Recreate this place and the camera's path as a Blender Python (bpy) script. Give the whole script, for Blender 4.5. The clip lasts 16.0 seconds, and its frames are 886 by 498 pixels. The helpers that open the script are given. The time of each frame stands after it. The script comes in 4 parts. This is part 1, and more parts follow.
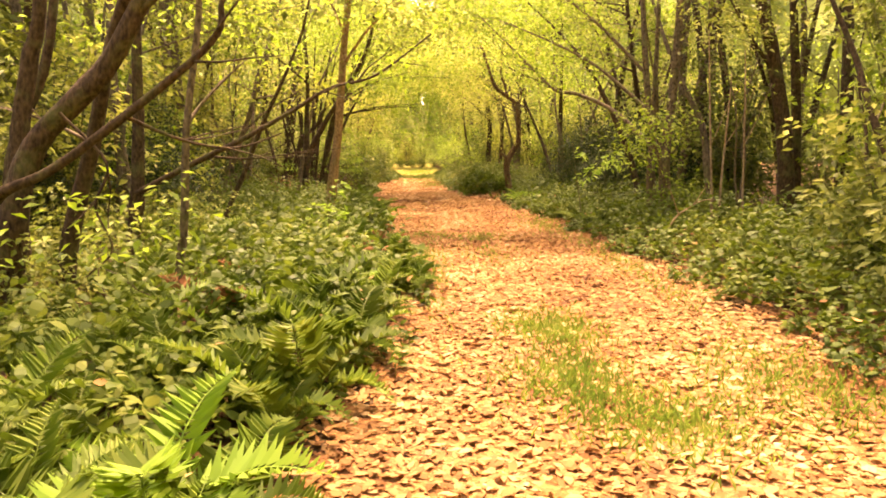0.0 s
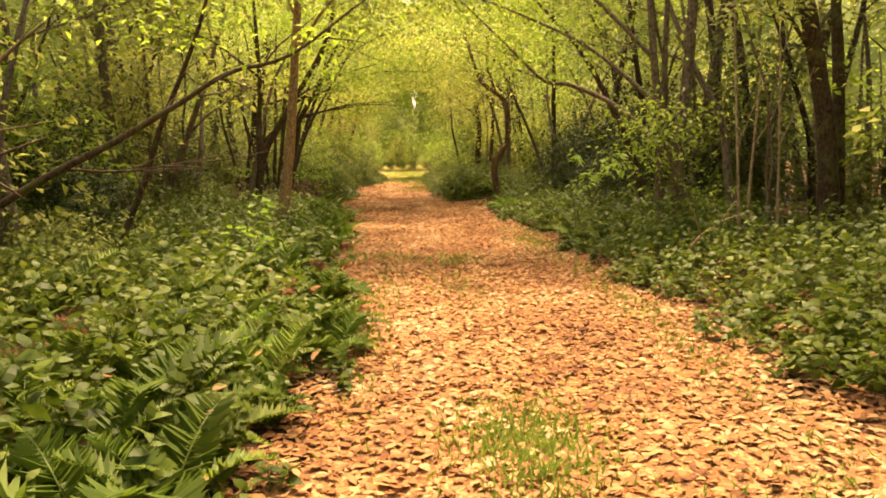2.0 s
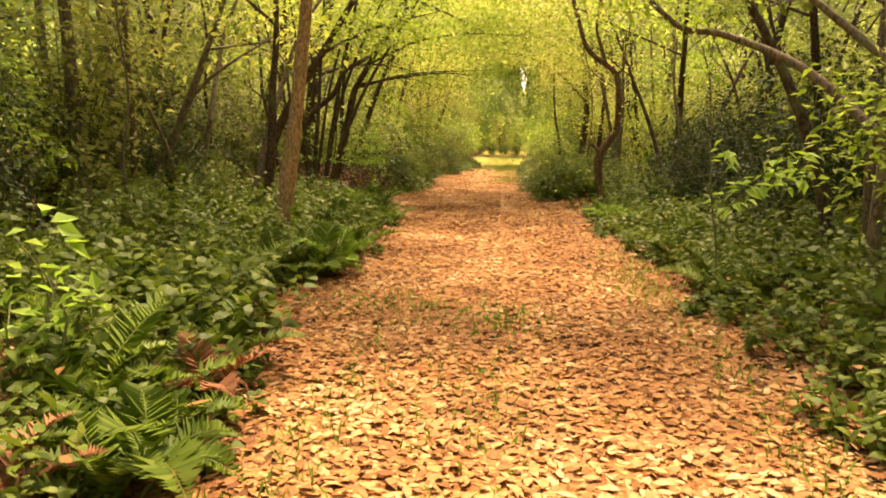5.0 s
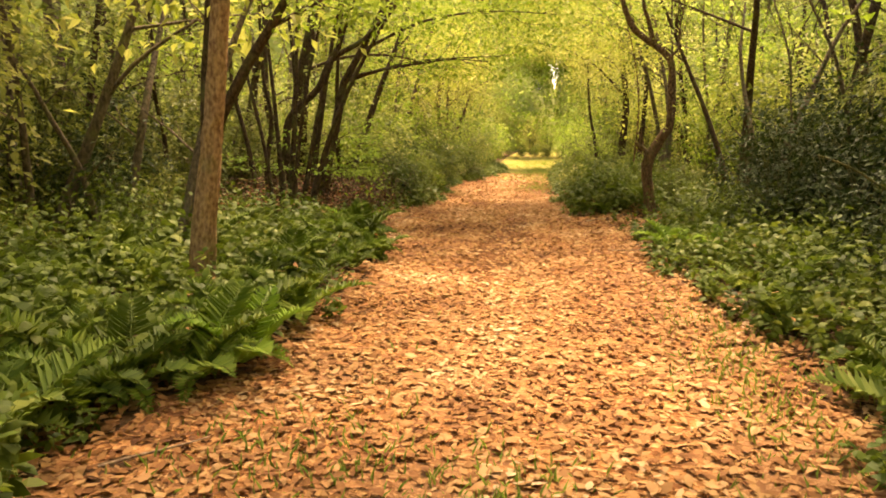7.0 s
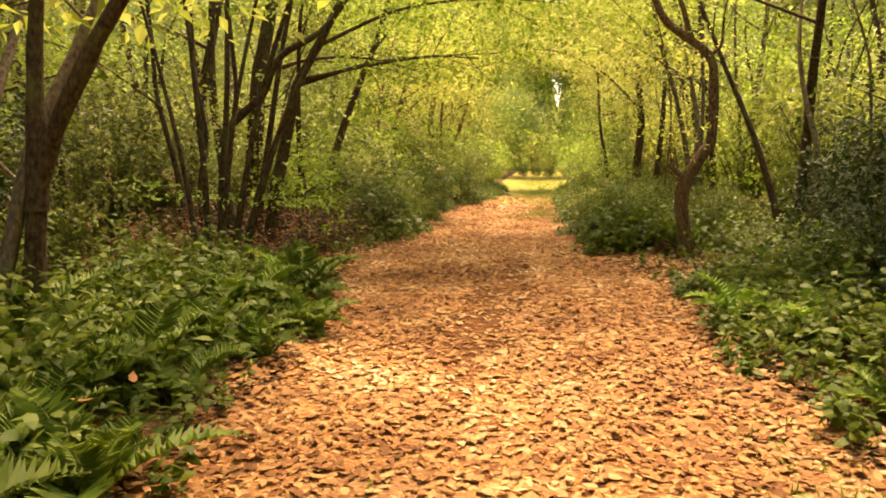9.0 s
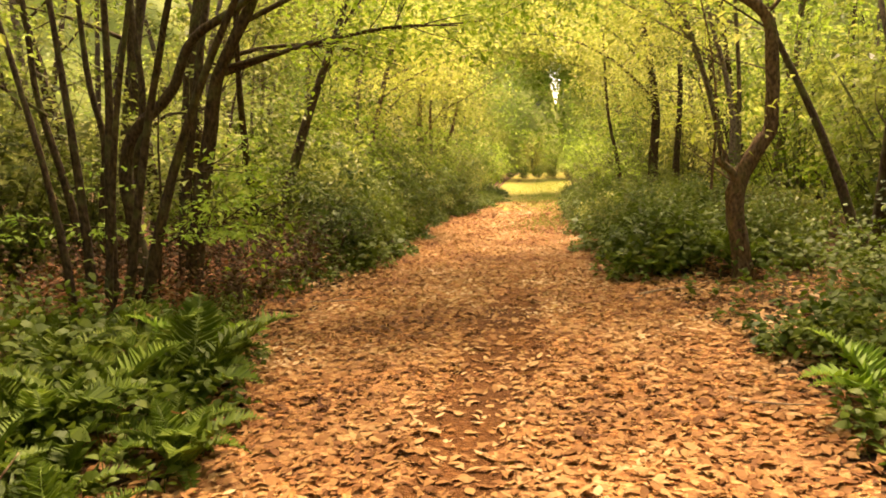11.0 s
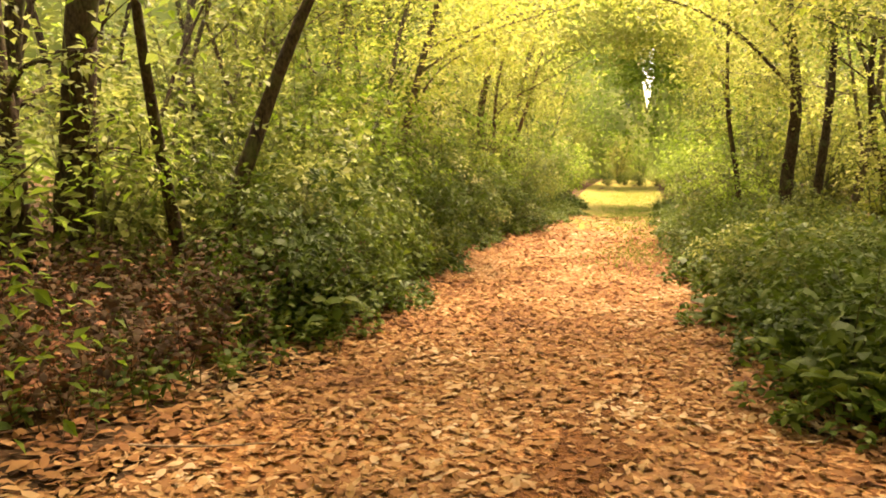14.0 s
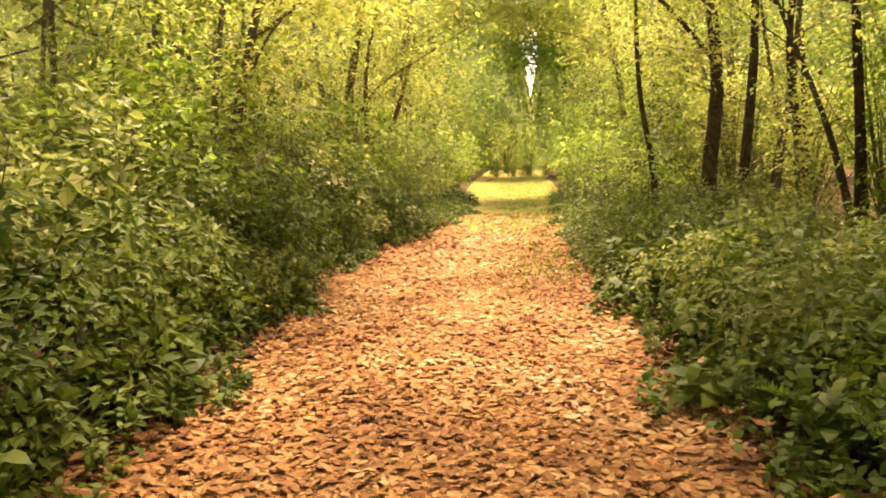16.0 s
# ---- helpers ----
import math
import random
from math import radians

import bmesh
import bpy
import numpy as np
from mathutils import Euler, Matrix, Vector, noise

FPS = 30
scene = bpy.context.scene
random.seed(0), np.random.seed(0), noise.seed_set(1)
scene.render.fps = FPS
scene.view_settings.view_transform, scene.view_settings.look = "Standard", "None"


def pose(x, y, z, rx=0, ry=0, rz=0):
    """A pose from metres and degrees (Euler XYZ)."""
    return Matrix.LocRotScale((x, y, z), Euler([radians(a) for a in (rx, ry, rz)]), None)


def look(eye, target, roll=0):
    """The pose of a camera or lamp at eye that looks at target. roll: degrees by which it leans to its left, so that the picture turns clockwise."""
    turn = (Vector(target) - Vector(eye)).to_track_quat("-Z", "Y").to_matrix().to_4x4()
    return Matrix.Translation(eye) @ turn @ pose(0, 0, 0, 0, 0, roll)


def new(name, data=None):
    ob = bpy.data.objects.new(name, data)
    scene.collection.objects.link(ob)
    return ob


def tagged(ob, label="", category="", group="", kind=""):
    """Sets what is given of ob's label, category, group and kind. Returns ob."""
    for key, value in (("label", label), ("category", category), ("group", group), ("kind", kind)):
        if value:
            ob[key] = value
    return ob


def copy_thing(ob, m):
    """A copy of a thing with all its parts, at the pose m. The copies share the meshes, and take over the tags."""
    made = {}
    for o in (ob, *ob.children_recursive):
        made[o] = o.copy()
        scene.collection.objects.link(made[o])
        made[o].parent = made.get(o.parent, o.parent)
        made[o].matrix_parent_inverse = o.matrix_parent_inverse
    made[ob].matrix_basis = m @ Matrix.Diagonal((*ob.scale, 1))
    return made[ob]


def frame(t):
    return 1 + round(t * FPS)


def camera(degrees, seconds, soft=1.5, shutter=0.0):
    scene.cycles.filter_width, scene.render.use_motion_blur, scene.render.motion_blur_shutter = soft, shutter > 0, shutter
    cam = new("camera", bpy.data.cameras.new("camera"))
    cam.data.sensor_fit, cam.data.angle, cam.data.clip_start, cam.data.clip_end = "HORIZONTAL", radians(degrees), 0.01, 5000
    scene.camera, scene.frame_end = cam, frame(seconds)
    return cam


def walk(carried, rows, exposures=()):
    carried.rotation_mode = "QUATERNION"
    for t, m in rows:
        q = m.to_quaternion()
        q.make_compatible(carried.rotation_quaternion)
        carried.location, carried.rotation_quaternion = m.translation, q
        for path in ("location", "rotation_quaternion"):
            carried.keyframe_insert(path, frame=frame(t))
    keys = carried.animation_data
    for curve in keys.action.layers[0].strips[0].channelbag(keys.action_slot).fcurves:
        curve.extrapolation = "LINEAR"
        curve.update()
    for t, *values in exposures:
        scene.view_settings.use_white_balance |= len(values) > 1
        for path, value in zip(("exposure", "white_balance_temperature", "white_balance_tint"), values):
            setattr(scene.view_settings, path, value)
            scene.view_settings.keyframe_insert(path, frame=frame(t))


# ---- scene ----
cam = camera(61.2, 16.0, 1.85)
PATH = [
    (0.0, 0.000, 0.000, 1.467, -1.50, -7.49, 0.55),
    (0.5, 0.043, 0.485, 1.479, -6.64, -7.24, 0.63),
    (1.0, 0.134, 1.021, 1.491, -3.85, -5.65, -0.45),
    (1.5, 0.279, 1.632, 1.508, -6.91, -5.54, 2.51),
    (2.0, 0.511, 2.288, 1.519, -1.75, -7.51, 1.14),
    (2.5, 0.703, 2.941, 1.519, 1.25, -7.52, 0.16),
    (3.0, 0.878, 3.618, 1.513, 4.05, -7.91, 0.31),
    (3.5, 1.032, 4.315, 1.507, 5.53, -8.30, 0.43),
    (4.0, 1.149, 5.042, 1.493, 4.73, -8.06, -1.43),
    (6.5, 1.118, 8.921, 1.493, 9.42, -9.72, -0.25),
    (7.0, 1.128, 9.698, 1.498, 9.07, -8.56, -0.24),
    (7.5, 1.099, 10.489, 1.506, 9.91, -8.35, -0.66),
    (8.0, 1.051, 11.263, 1.507, 9.53, -7.65, -0.56),
    (10.5, 0.874, 14.454, 1.498, 9.14, -6.95, 0.74),
    (11.0, 0.819, 15.166, 1.496, 9.20, -6.79, 2.27),
    (11.5, 0.763, 15.914, 1.503, 7.72, -6.40, 1.85),
    (12.0, 0.739, 16.655, 1.503, 9.91, -6.05, 0.85),
    (12.5, 0.668, 17.353, 1.498, 9.49, -6.37, 0.46),
    (13.0, 0.645, 18.092, 1.498, 11.36, -6.60, 0.30),
    (13.5, 0.603, 18.845, 1.498, 11.55, -6.72, 0.24),
    (14.0, 0.553, 19.556, 1.494, 15.42, -6.82, -0.69),
    (14.5, 0.466, 20.313, 1.495, 14.24, -6.94, 0.38),
    (15.0, 0.399, 21.042, 1.484, 12.24, -7.14, 1.95),
    (15.5, 0.307, 21.743, 1.478, 8.13, -7.65, 1.49),
    (16.0, 0.253, 22.432, 1.481, 6.85, -7.33, 1.26),
]
walk(cam, [(t, pose(x, y, z, 90 + pitch, roll, yaw)) for t, x, y, z, yaw, pitch, roll in PATH], [(0.0, 2.8, 10600, 33), (1.5, 2.27, 9600, 27), (3.5, 2.28, 9600, 26), (6.5, 2.55, 9600, 25), (8.0, 2.45, 9500, 25), (12.0, 2.52, 9300, 24), (14.0, 2.64, 8800, 25), (16.0, 2.6, 8700, 27)])

# ---------------------------------------------------------------- light
world = bpy.data.worlds.new("overcast_sky")
scene.world = world
world.use_nodes = True
wn, wl = world.node_tree.nodes, world.node_tree.links
sky = wn.new("ShaderNodeTexSky")
sky.sky_type, sky.sun_disc = "NISHITA", False
sky.sun_elevation, sky.sun_rotation = radians(64), radians(5)
sky.air_density, sky.dust_density, sky.ozone_density = 1.0, 4.0, 0.6
wl.new(sky.outputs[0], wn["Background"].inputs[0])
wn["Background"].inputs[1].default_value = 0.15
sun = new("sun", bpy.data.lights.new("sun", "SUN"))
sun.data.energy, sun.data.angle, sun.data.color = 2.5, radians(14), (1.0, 0.93, 0.80)
sun.matrix_world = look((2, 36, 50), (0, 12, 0))
tagged(sun, kind="structure")


# ---------------------------------------------------------------- materials
def shader(name):
    m = bpy.data.materials.new(name)
    m.use_nodes = True
    return m, m.node_tree.nodes, m.node_tree.links, m.node_tree.nodes["Principled BSDF"]


def ramp_node(n, colours):
    r = n.new("ShaderNodeValToRGB")
    el = r.color_ramp.elements
    while len(el) < len(colours):
        el.new(0.5)
    for i, c in enumerate(colours):
        el[i].position = i / (len(colours) - 1)
        el[i].color = (*c, 1)
    return r


def leaf_material(name, colours, see_through=0.45, rough=0.45, patch=0.7, by_object=False):
    """Leaves: each one takes its own colour, drifting in patches, and lets light through."""
    m, n, l, b = shader(name)
    geo, tex, mix = n.new("ShaderNodeNewGeometry"), n.new("ShaderNodeTexNoise"), n.new("ShaderNodeMath")
    tex.inputs["Scale"].default_value, tex.inputs["Detail"].default_value = patch, 3
    l.new(geo.outputs["Position"], tex.inputs["Vector"])
    mix.operation, mix.inputs[1].default_value = "MULTIPLY_ADD", 0.55
    l.new(geo.outputs["Random Per Island"], mix.inputs[0])
    shift = n.new("ShaderNodeMath")
    shift.operation, shift.inputs[1].default_value, shift.inputs[2].default_value = "MULTIPLY_ADD", 1.3, -0.42
    l.new(tex.outputs[0], shift.inputs[0])
    l.new(shift.outputs[0], mix.inputs[2])
    ramp = ramp_node(n, colours)
    l.new(mix.outputs[0], ramp.inputs[0])
    colour = ramp.outputs[0]
    if by_object:
        info, hue = n.new("ShaderNodeObjectInfo"), n.new("ShaderNodeHueSaturation")
        span = n.new("ShaderNodeMapRange")
        span.inputs[3].default_value, span.inputs[4].default_value = 0.7, 1.25
        l.new(info.outputs["Random"], span.inputs[0])
        l.new(span.outputs[0], hue.inputs["Value"])
        l.new(colour, hue.inputs["Color"])
        colour = hue.outputs[0]
    l.new(colour, b.inputs["Base Color"])
    b.inputs["Roughness"].default_value = rough
    b.inputs["Specular IOR Level"].default_value = 0.16
    tr, ms = n.new("ShaderNodeBsdfTranslucent"), n.new("ShaderNodeMixShader")
    l.new(colour, tr.inputs[0])
    ms.inputs[0].default_value = see_through
    l.new(b.outputs[0], ms.inputs[1])
    l.new(tr.outputs[0], ms.inputs[2])
    l.new(ms.outputs[0], n["Material Output"].inputs[0])
    return m


def bark_material(name, dark, light, moss=0.25):
    m, n, l, b = shader(name)
    co, mp = n.new("ShaderNodeTexCoord"), n.new("ShaderNodeMapping")
    mp.inputs["Scale"].default_value = (1, 1, 0.5)
    l.new(co.outputs["Object"], mp.inputs[0])
    grain, blot = n.new("ShaderNodeTexNoise"), n.new("ShaderNodeTexNoise")
    grain.inputs["Scale"].default_value, grain.inputs["Detail"].default_value = 38, 7
    blot.inputs["Scale"].default_value, blot.inputs["Detail"].default_value = 4.5, 4
    l.new(mp.outputs[0], grain.inputs[0])
    l.new(co.outputs["Object"], blot.inputs[0])
    r1 = ramp_node(n, [dark, light])
    r1.color_ramp.elements[0].position, r1.color_ramp.elements[1].position = 0.34, 0.68
    l.new(grain.outputs[0], r1.inputs[0])
    mask = n.new("ShaderNodeMapRange")
    mask.inputs[1].default_value, mask.inputs[2].default_value, mask.inputs[4].default_value = 0.52, 0.7, moss
    l.new(blot.outputs[0], mask.inputs[0])
    mx = n.new("ShaderNodeMix")
    mx.data_type = "RGBA"
    l.new(mask.outputs[0], mx.inputs[0])
    l.new(r1.outputs[0], mx.inputs[6])
    mx.inputs[7].default_value = (0.13, 0.15, 0.05, 1)
    l.new(mx.outputs[2], b.inputs["Base Color"])
    bump = n.new("ShaderNodeBump")
    bump.inputs["Strength"].default_value, bump.inputs["Distance"].default_value = 0.7, 0.015
    l.new(grain.outputs[0], bump.inputs["Height"])
    l.new(bump.outputs[0], b.inputs["Normal"])
    b.inputs["Roughness"].default_value, b.inputs["Specular IOR Level"].default_value = 0.9, 0.12
    return m


def litter_ground(name, colours, scale=26, soil=0.35, soil_colour=(0.07, 0.045, 0.025)):
    """Trodden leaf litter: overlapping flakes of many browns with soil showing between."""
    m, n, l, b = shader(name)
    geo, warp, add = n.new("ShaderNodeNewGeometry"), n.new("ShaderNodeTexNoise"), n.new("ShaderNodeMix")
    add.data_type, add.blend_type = "RGBA", "ADD"
    warp.inputs["Scale"].default_value = 9
    l.new(geo.outputs["Position"], warp.inputs["Vector"])
    add.inputs[0].default_value = 0.12
    l.new(geo.outputs["Position"], add.inputs[6])
    l.new(warp.outputs["Color"], add.inputs[7])
    cells = n.new("ShaderNodeTexVoronoi")
    cells.inputs["Scale"].default_value = scale
    l.new(add.outputs[2], cells.inputs["Vector"])
    sep = n.new("ShaderNodeSeparateColor")
    l.new(cells.outputs["Color"], sep.inputs[0])
    ramp = ramp_node(n, colours)
    l.new(sep.outputs[0], ramp.inputs[0])
    big = n.new("ShaderNodeTexNoise")
    big.inputs["Scale"].default_value, big.inputs["Detail"].default_value = 1.1, 6
    l.new(geo.outputs["Position"], big.inputs["Vector"])
    mask = n.new("ShaderNodeMapRange")
    mask.inputs[1].default_value, mask.inputs[2].default_value = 0.62 - soil * 0.4, 0.8 - soil * 0.4
    l.new(big.outputs[0], mask.inputs[0])
    mx = n.new("ShaderNodeMix")
    mx.data_type = "RGBA"
    l.new(mask.outputs[0], mx.inputs[0])
    l.new(ramp.outputs[0], mx.inputs[6])
    mx.inputs[7].default_value = (*soil_colour, 1)
    l.new(mx.outputs[2], b.inputs["Base Color"])
    bump = n.new("ShaderNodeBump")
    bump.inputs["Strength"].default_value, bump.inputs["Distance"].default_value = 0.8, 0.03
    l.new(cells.outputs["Distance"], bump.inputs["Height"])
    l.new(bump.outputs[0], b.inputs["Normal"])
    b.inputs["Roughness"].default_value, b.inputs["Specular IOR Level"].default_value = 0.9, 0.08
    return m


LITTER = leaf_material("fallen_leaf", [(0.085, 0.032, 0.012), (0.18, 0.076, 0.025), (0.28, 0.135, 0.047), (0.40, 0.235, 0.098), (0.55, 0.40, 0.23)], 0.15, 0.8, 0.9)
FERN = leaf_material("fern_green", [(0.042, 0.078, 0.007), (0.08, 0.135, 0.014), (0.135, 0.195, 0.026), (0.225, 0.27, 0.055)], 0.38, 0.55, 0.9, True)
FERN_BRIGHT = leaf_material("fern_fresh_green", [(0.14, 0.26, 0.03), (0.22, 0.36, 0.05), (0.30, 0.42, 0.07)], 0.45, 0.5, 1.5)
FERN_DEAD = leaf_material("fern_withered", [(0.13, 0.05, 0.025), (0.24, 0.10, 0.045), (0.33, 0.17, 0.07)], 0.2, 0.7, 1.5)
HERB = leaf_material("undergrowth_leaf", [(0.026, 0.047, 0.005), (0.058, 0.094, 0.009), (0.10, 0.143, 0.016), (0.18, 0.205, 0.04)], 0.36, 0.55, 0.8)
CANOPY = leaf_material("canopy_leaf", [(0.09, 0.14, 0.012), (0.16, 0.25, 0.02), (0.27, 0.37, 0.055), (0.44, 0.49, 0.14)], 0.6, 0.45, 0.35, True)
OLIVE = leaf_material("olive_leaf", [(0.05, 0.072, 0.012), (0.115, 0.145, 0.023), (0.22, 0.25, 0.055), (0.40, 0.40, 0.14)], 0.5, 0.5, 0.6, True)
YELLOW = leaf_material("yellowing_leaf", [(0.16, 0.22, 0.02), (0.29, 0.33, 0.05), (0.42, 0.43, 0.10), (0.55, 0.50, 0.19)], 0.62, 0.45, 0.4, True)
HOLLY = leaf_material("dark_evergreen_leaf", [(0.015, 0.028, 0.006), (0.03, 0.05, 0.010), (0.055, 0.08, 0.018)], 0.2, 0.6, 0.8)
BRUSH = leaf_material("dry_brown_brush", [(0.03, 0.016, 0.008), (0.065, 0.036, 0.014), (0.11, 0.064, 0.024)], 0.15, 0.8, 1.5)
# sunlight on the foliage, put into the leaf colour
PALE_SUNLIT = leaf_material("pale_sunlit_leaf", [(0.27, 0.28, 0.08), (0.42, 0.42, 0.17), (0.58, 0.56, 0.29)], 0.5, 0.5, 0.8)
GRASS = leaf_material("grass_blade", [(0.11, 0.19, 0.03), (0.19, 0.28, 0.045), (0.31, 0.36, 0.08)], 0.4, 0.5, 1.5)
STEM = bark_material("green_stem", (0.07, 0.08, 0.03), (0.16, 0.15, 0.06), 0.3)
BARK = bark_material("grey_brown_bark", (0.055, 0.040, 0.026), (0.19, 0.14, 0.09), 0.45)
BARK_DARK = bark_material("dark_bark", (0.026, 0.016, 0.009), (0.095, 0.060, 0.034), 0.35)
BARK_BROWN = bark_material("red_brown_bark", (0.05, 0.028, 0.015), (0.19, 0.115, 0.065), 0.3)
BARK_RED = bark_material("reddish_bark", (0.15, 0.078, 0.038), (0.42, 0.26, 0.13), 0.3)
DRY_WOOD = bark_material("dry_twig", (0.16, 0.10, 0.06), (0.36, 0.26, 0.16), 0.0)
SOIL = litter_ground("woodland_soil", [(0.04, 0.02, 0.009), (0.085, 0.04, 0.016), (0.14, 0.066, 0.025), (0.05, 0.05, 0.014)], 20, 0.5, (0.05, 0.027, 0.012))
TRAIL = litter_ground("trodden_litter", [(0.12, 0.045, 0.016), (0.22, 0.09, 0.030), (0.34, 0.155, 0.055), (0.44, 0.24, 0.10)], 26, 0.36, (0.23, 0.115, 0.05))


# ---------------------------------------------------------------- mesh helpers
def mesh_of(name, verts, tris, material, smooth=False):
    me = bpy.data.meshes.new(name)
    verts, tris = np.asarray(verts, dtype=np.float32), np.asarray(tris, dtype=np.int32)
    me.vertices.add(len(verts))
    me.vertices.foreach_set("co", verts.ravel())
    me.loops.add(tris.size)
    me.loops.foreach_set("vertex_index", tris.ravel())
    me.polygons.add(len(tris))
    me.polygons.foreach_set("loop_start", np.arange(0, tris.size, 3, dtype=np.int32))
    me.polygons.foreach_set("use_smooth", np.full(len(tris), smooth))
    me.materials.append(material)
    me.update(calc_edges=True)
    return me


def joined(pieces):
    vs, ts, k = [], [], 0
    for v, t in pieces:
        vs.append(v)
        ts.append(np.asarray(t) + k)
        k += len(v)
    return np.concatenate(vs), np.concatenate(ts)


def part(name, data, material, parent, label="", smooth=False, at=None):
    """One mesh object under a thing or a part; data is (vertices, triangles) or a mesh to share."""
    me = data if isinstance(data, bpy.types.Mesh) else mesh_of(name, data[0], data[1], material, smooth)
    ob = new(name, me)
    ob.parent = parent
    if at is not None:
        ob.matrix_basis = at
    return tagged(ob, label)


def unit(a):
    return a / np.maximum(np.linalg.norm(a, axis=-1, keepdims=True), 1e-9)


def spline(points, steps):
    """A smooth line through a few points."""
    p = np.asarray(points, dtype=float)
    p = np.vstack([2 * p[0] - p[1], p, 2 * p[-1] - p[-2]])
    out = []
    for i in range(1, len(p) - 2):
        for u in np.linspace(0, 1, steps, endpoint=False):
            a, b, c, d = p[i - 1], p[i], p[i + 1], p[i + 2]
            out.append(0.5 * (2 * b + (c - a) * u + (2 * a - 5 * b + 4 * c - d) * u ** 2 + (3 * b - a - 3 * c + d) * u ** 3))
    out.append(p[-2])
    return np.array(out)


def tube(points, r0, r1, sides=7, steps=4, knobs=0.0, rng=None, flare=0.0):
    """A tapered, slightly knobbly stem along a smooth line."""
    line = spline(points, steps) if len(points) > 2 else np.asarray(points, dtype=float)
    n = len(line)
    way = unit(np.gradient(line, axis=0))
    a = np.zeros_like(way)
    prev = np.array([1.0, 0.13, 0.0]) if abs(way[0][2]) > 0.5 else np.array([0.0, 0.13, 1.0])
    for i in range(n):
        prev = unit(prev - way[i] * np.dot(prev, way[i]))
        a[i] = prev
    b = np.cross(way, a)
    u = np.linspace(0, 1, n)
    rad = r0 + (r1 - r0) * u + flare * r0 * np.exp(-u * 9)
    ang = np.linspace(0, 2 * math.pi, sides, endpoint=False)
    rr = np.repeat(rad[:, None], sides, 1)
    if knobs and rng is not None:
        rr = rr * (1 + knobs * rng.normal(size=rr.shape))
    v = line[:, None, :] + rr[..., None] * (np.cos(ang)[None, :, None] * a[:, None, :] + np.sin(ang)[None, :, None] * b[:, None, :])
    v = v.reshape(-1, 3)
    t = []
    for i in range(n - 1):
        for j in range(sides):
            p, q = i * sides + j, i * sides + (j + 1) % sides
            t += [(p, q, q + sides), (p, q + sides, p + sides)]
    top = len(v)
    v = np.vstack([v, line[-1:] + way[-1:] * r1])
    t += [(top - sides + j, top - sides + (j + 1) % sides, top) for j in range(sides)]
    return v, np.array(t)


def leaves(pos, way, up, length, width, fold=0.25, droop=0.15):
    """Pointed leaves, folded along the midrib: two triangles each."""
    way = unit(way)
    side = unit(np.cross(way, up))
    nor = np.cross(side, way)
    ln, wd = length[:, None], width[:, None]
    v0 = pos
    v1 = pos + way * ln * 0.42 + side * wd + nor * wd * fold
    v2 = pos + way * ln - nor * ln * droop
    v3 = pos + way * ln * 0.42 - side * wd + nor * wd * fold
    v = np.stack([v0, v1, v2, v3], 1).reshape(-1, 3)
    k = np.arange(len(pos))[:, None] * 4
    t = np.stack([k + [0, 1, 2], k + [0, 2, 3]], 1).reshape(-1, 3)
    return v, t


def fine_leaves(pos, way, up, length, width, fold=0.2, droop=0.15):
    """Lance-shaped leaves with rounded shoulders: four triangles each."""
    way = unit(way)
    side = unit(np.cross(way, up))
    nor = np.cross(side, way)
    ln, wd = length[:, None], width[:, None]
    v = [pos]
    for along, across, s in ((0.28, 0.85, 1), (0.62, 0.8, 1), (1.0, 0.0, 1), (0.62, 0.8, -1), (0.28, 0.85, -1)):
        v.append(pos + way * ln * along + side * wd * across * s + nor * (wd * fold * across - ln * droop * along * along))
    v = np.stack(v, 1).reshape(-1, 3)
    k = np.arange(len(pos))[:, None] * 6
    t = np.stack([k + [0, 1, 5], k + [1, 2, 5], k + [2, 4, 5], k + [2, 3, 4]], 1).reshape(-1, 3)
    return v, t


def spray(centres, per, spread, size, rng, aspect=0.26, tilt=0.35):
    """Leaves gathered in flattened sprays round the given centres."""
    c = np.repeat(np.asarray(centres), per, 0)
    off = rng.normal(size=c.shape) * np.asarray(spread)
    n = len(c)
    way = np.stack([rng.normal(size=n), rng.normal(size=n), rng.normal(size=n) * tilt - 0.25], 1) + unit(off) * 0.6
    up = np.stack([rng.normal(size=n) * tilt, rng.normal(size=n) * tilt, np.ones(n)], 1)
    ln = size * rng.uniform(0.6, 1.25, n)
    return leaves(c + off, way, up, ln, ln * aspect * rng.uniform(0.75, 1.2, n))


def keep(data, test, size=4):
    """Only the leaves whose first vertex passes the test."""
    v, t = data
    ok = test(v[::size])
    v = v.reshape(-1, size, 3)[ok].reshape(-1, 3)
    per = len(t) * size // max(len(ok) * size, 1)
    t0 = t[:per]
    k = (np.arange(ok.sum()) * size)[:, None, None]
    return v, (k + t0[None]).reshape(-1, 3)


# ---------------------------------------------------------------- ground and trail
EDGE_Y = [-60, 0, 3.7, 5.3, 8, 9.5, 11.6, 12.7, 14.4, 18.7, 21.5, 23.2, 24.5, 27, 31.3, 36, 40, 45, 60, 80, 400]
EDGE_L = [-0.8, -0.7, -0.45, -0.05, 0.1, -0.12, -0.45, -1.1, -0.65, -0.95, -1.65, -1.6, -1.5, -1.6, -2.05, -1.5, -1.15, -1.5, -2.2, -2.6, -3]
EDGE_R = [2.4, 2.6, 2.64, 2.75, 2.72, 2.67, 2.63, 2.6, 2.55, 2.1, 2.1, 1.72, 1.1, 0.98, 0.75, 0.7, 0.66, 0.7, 0.5, 0.8, 1.2]


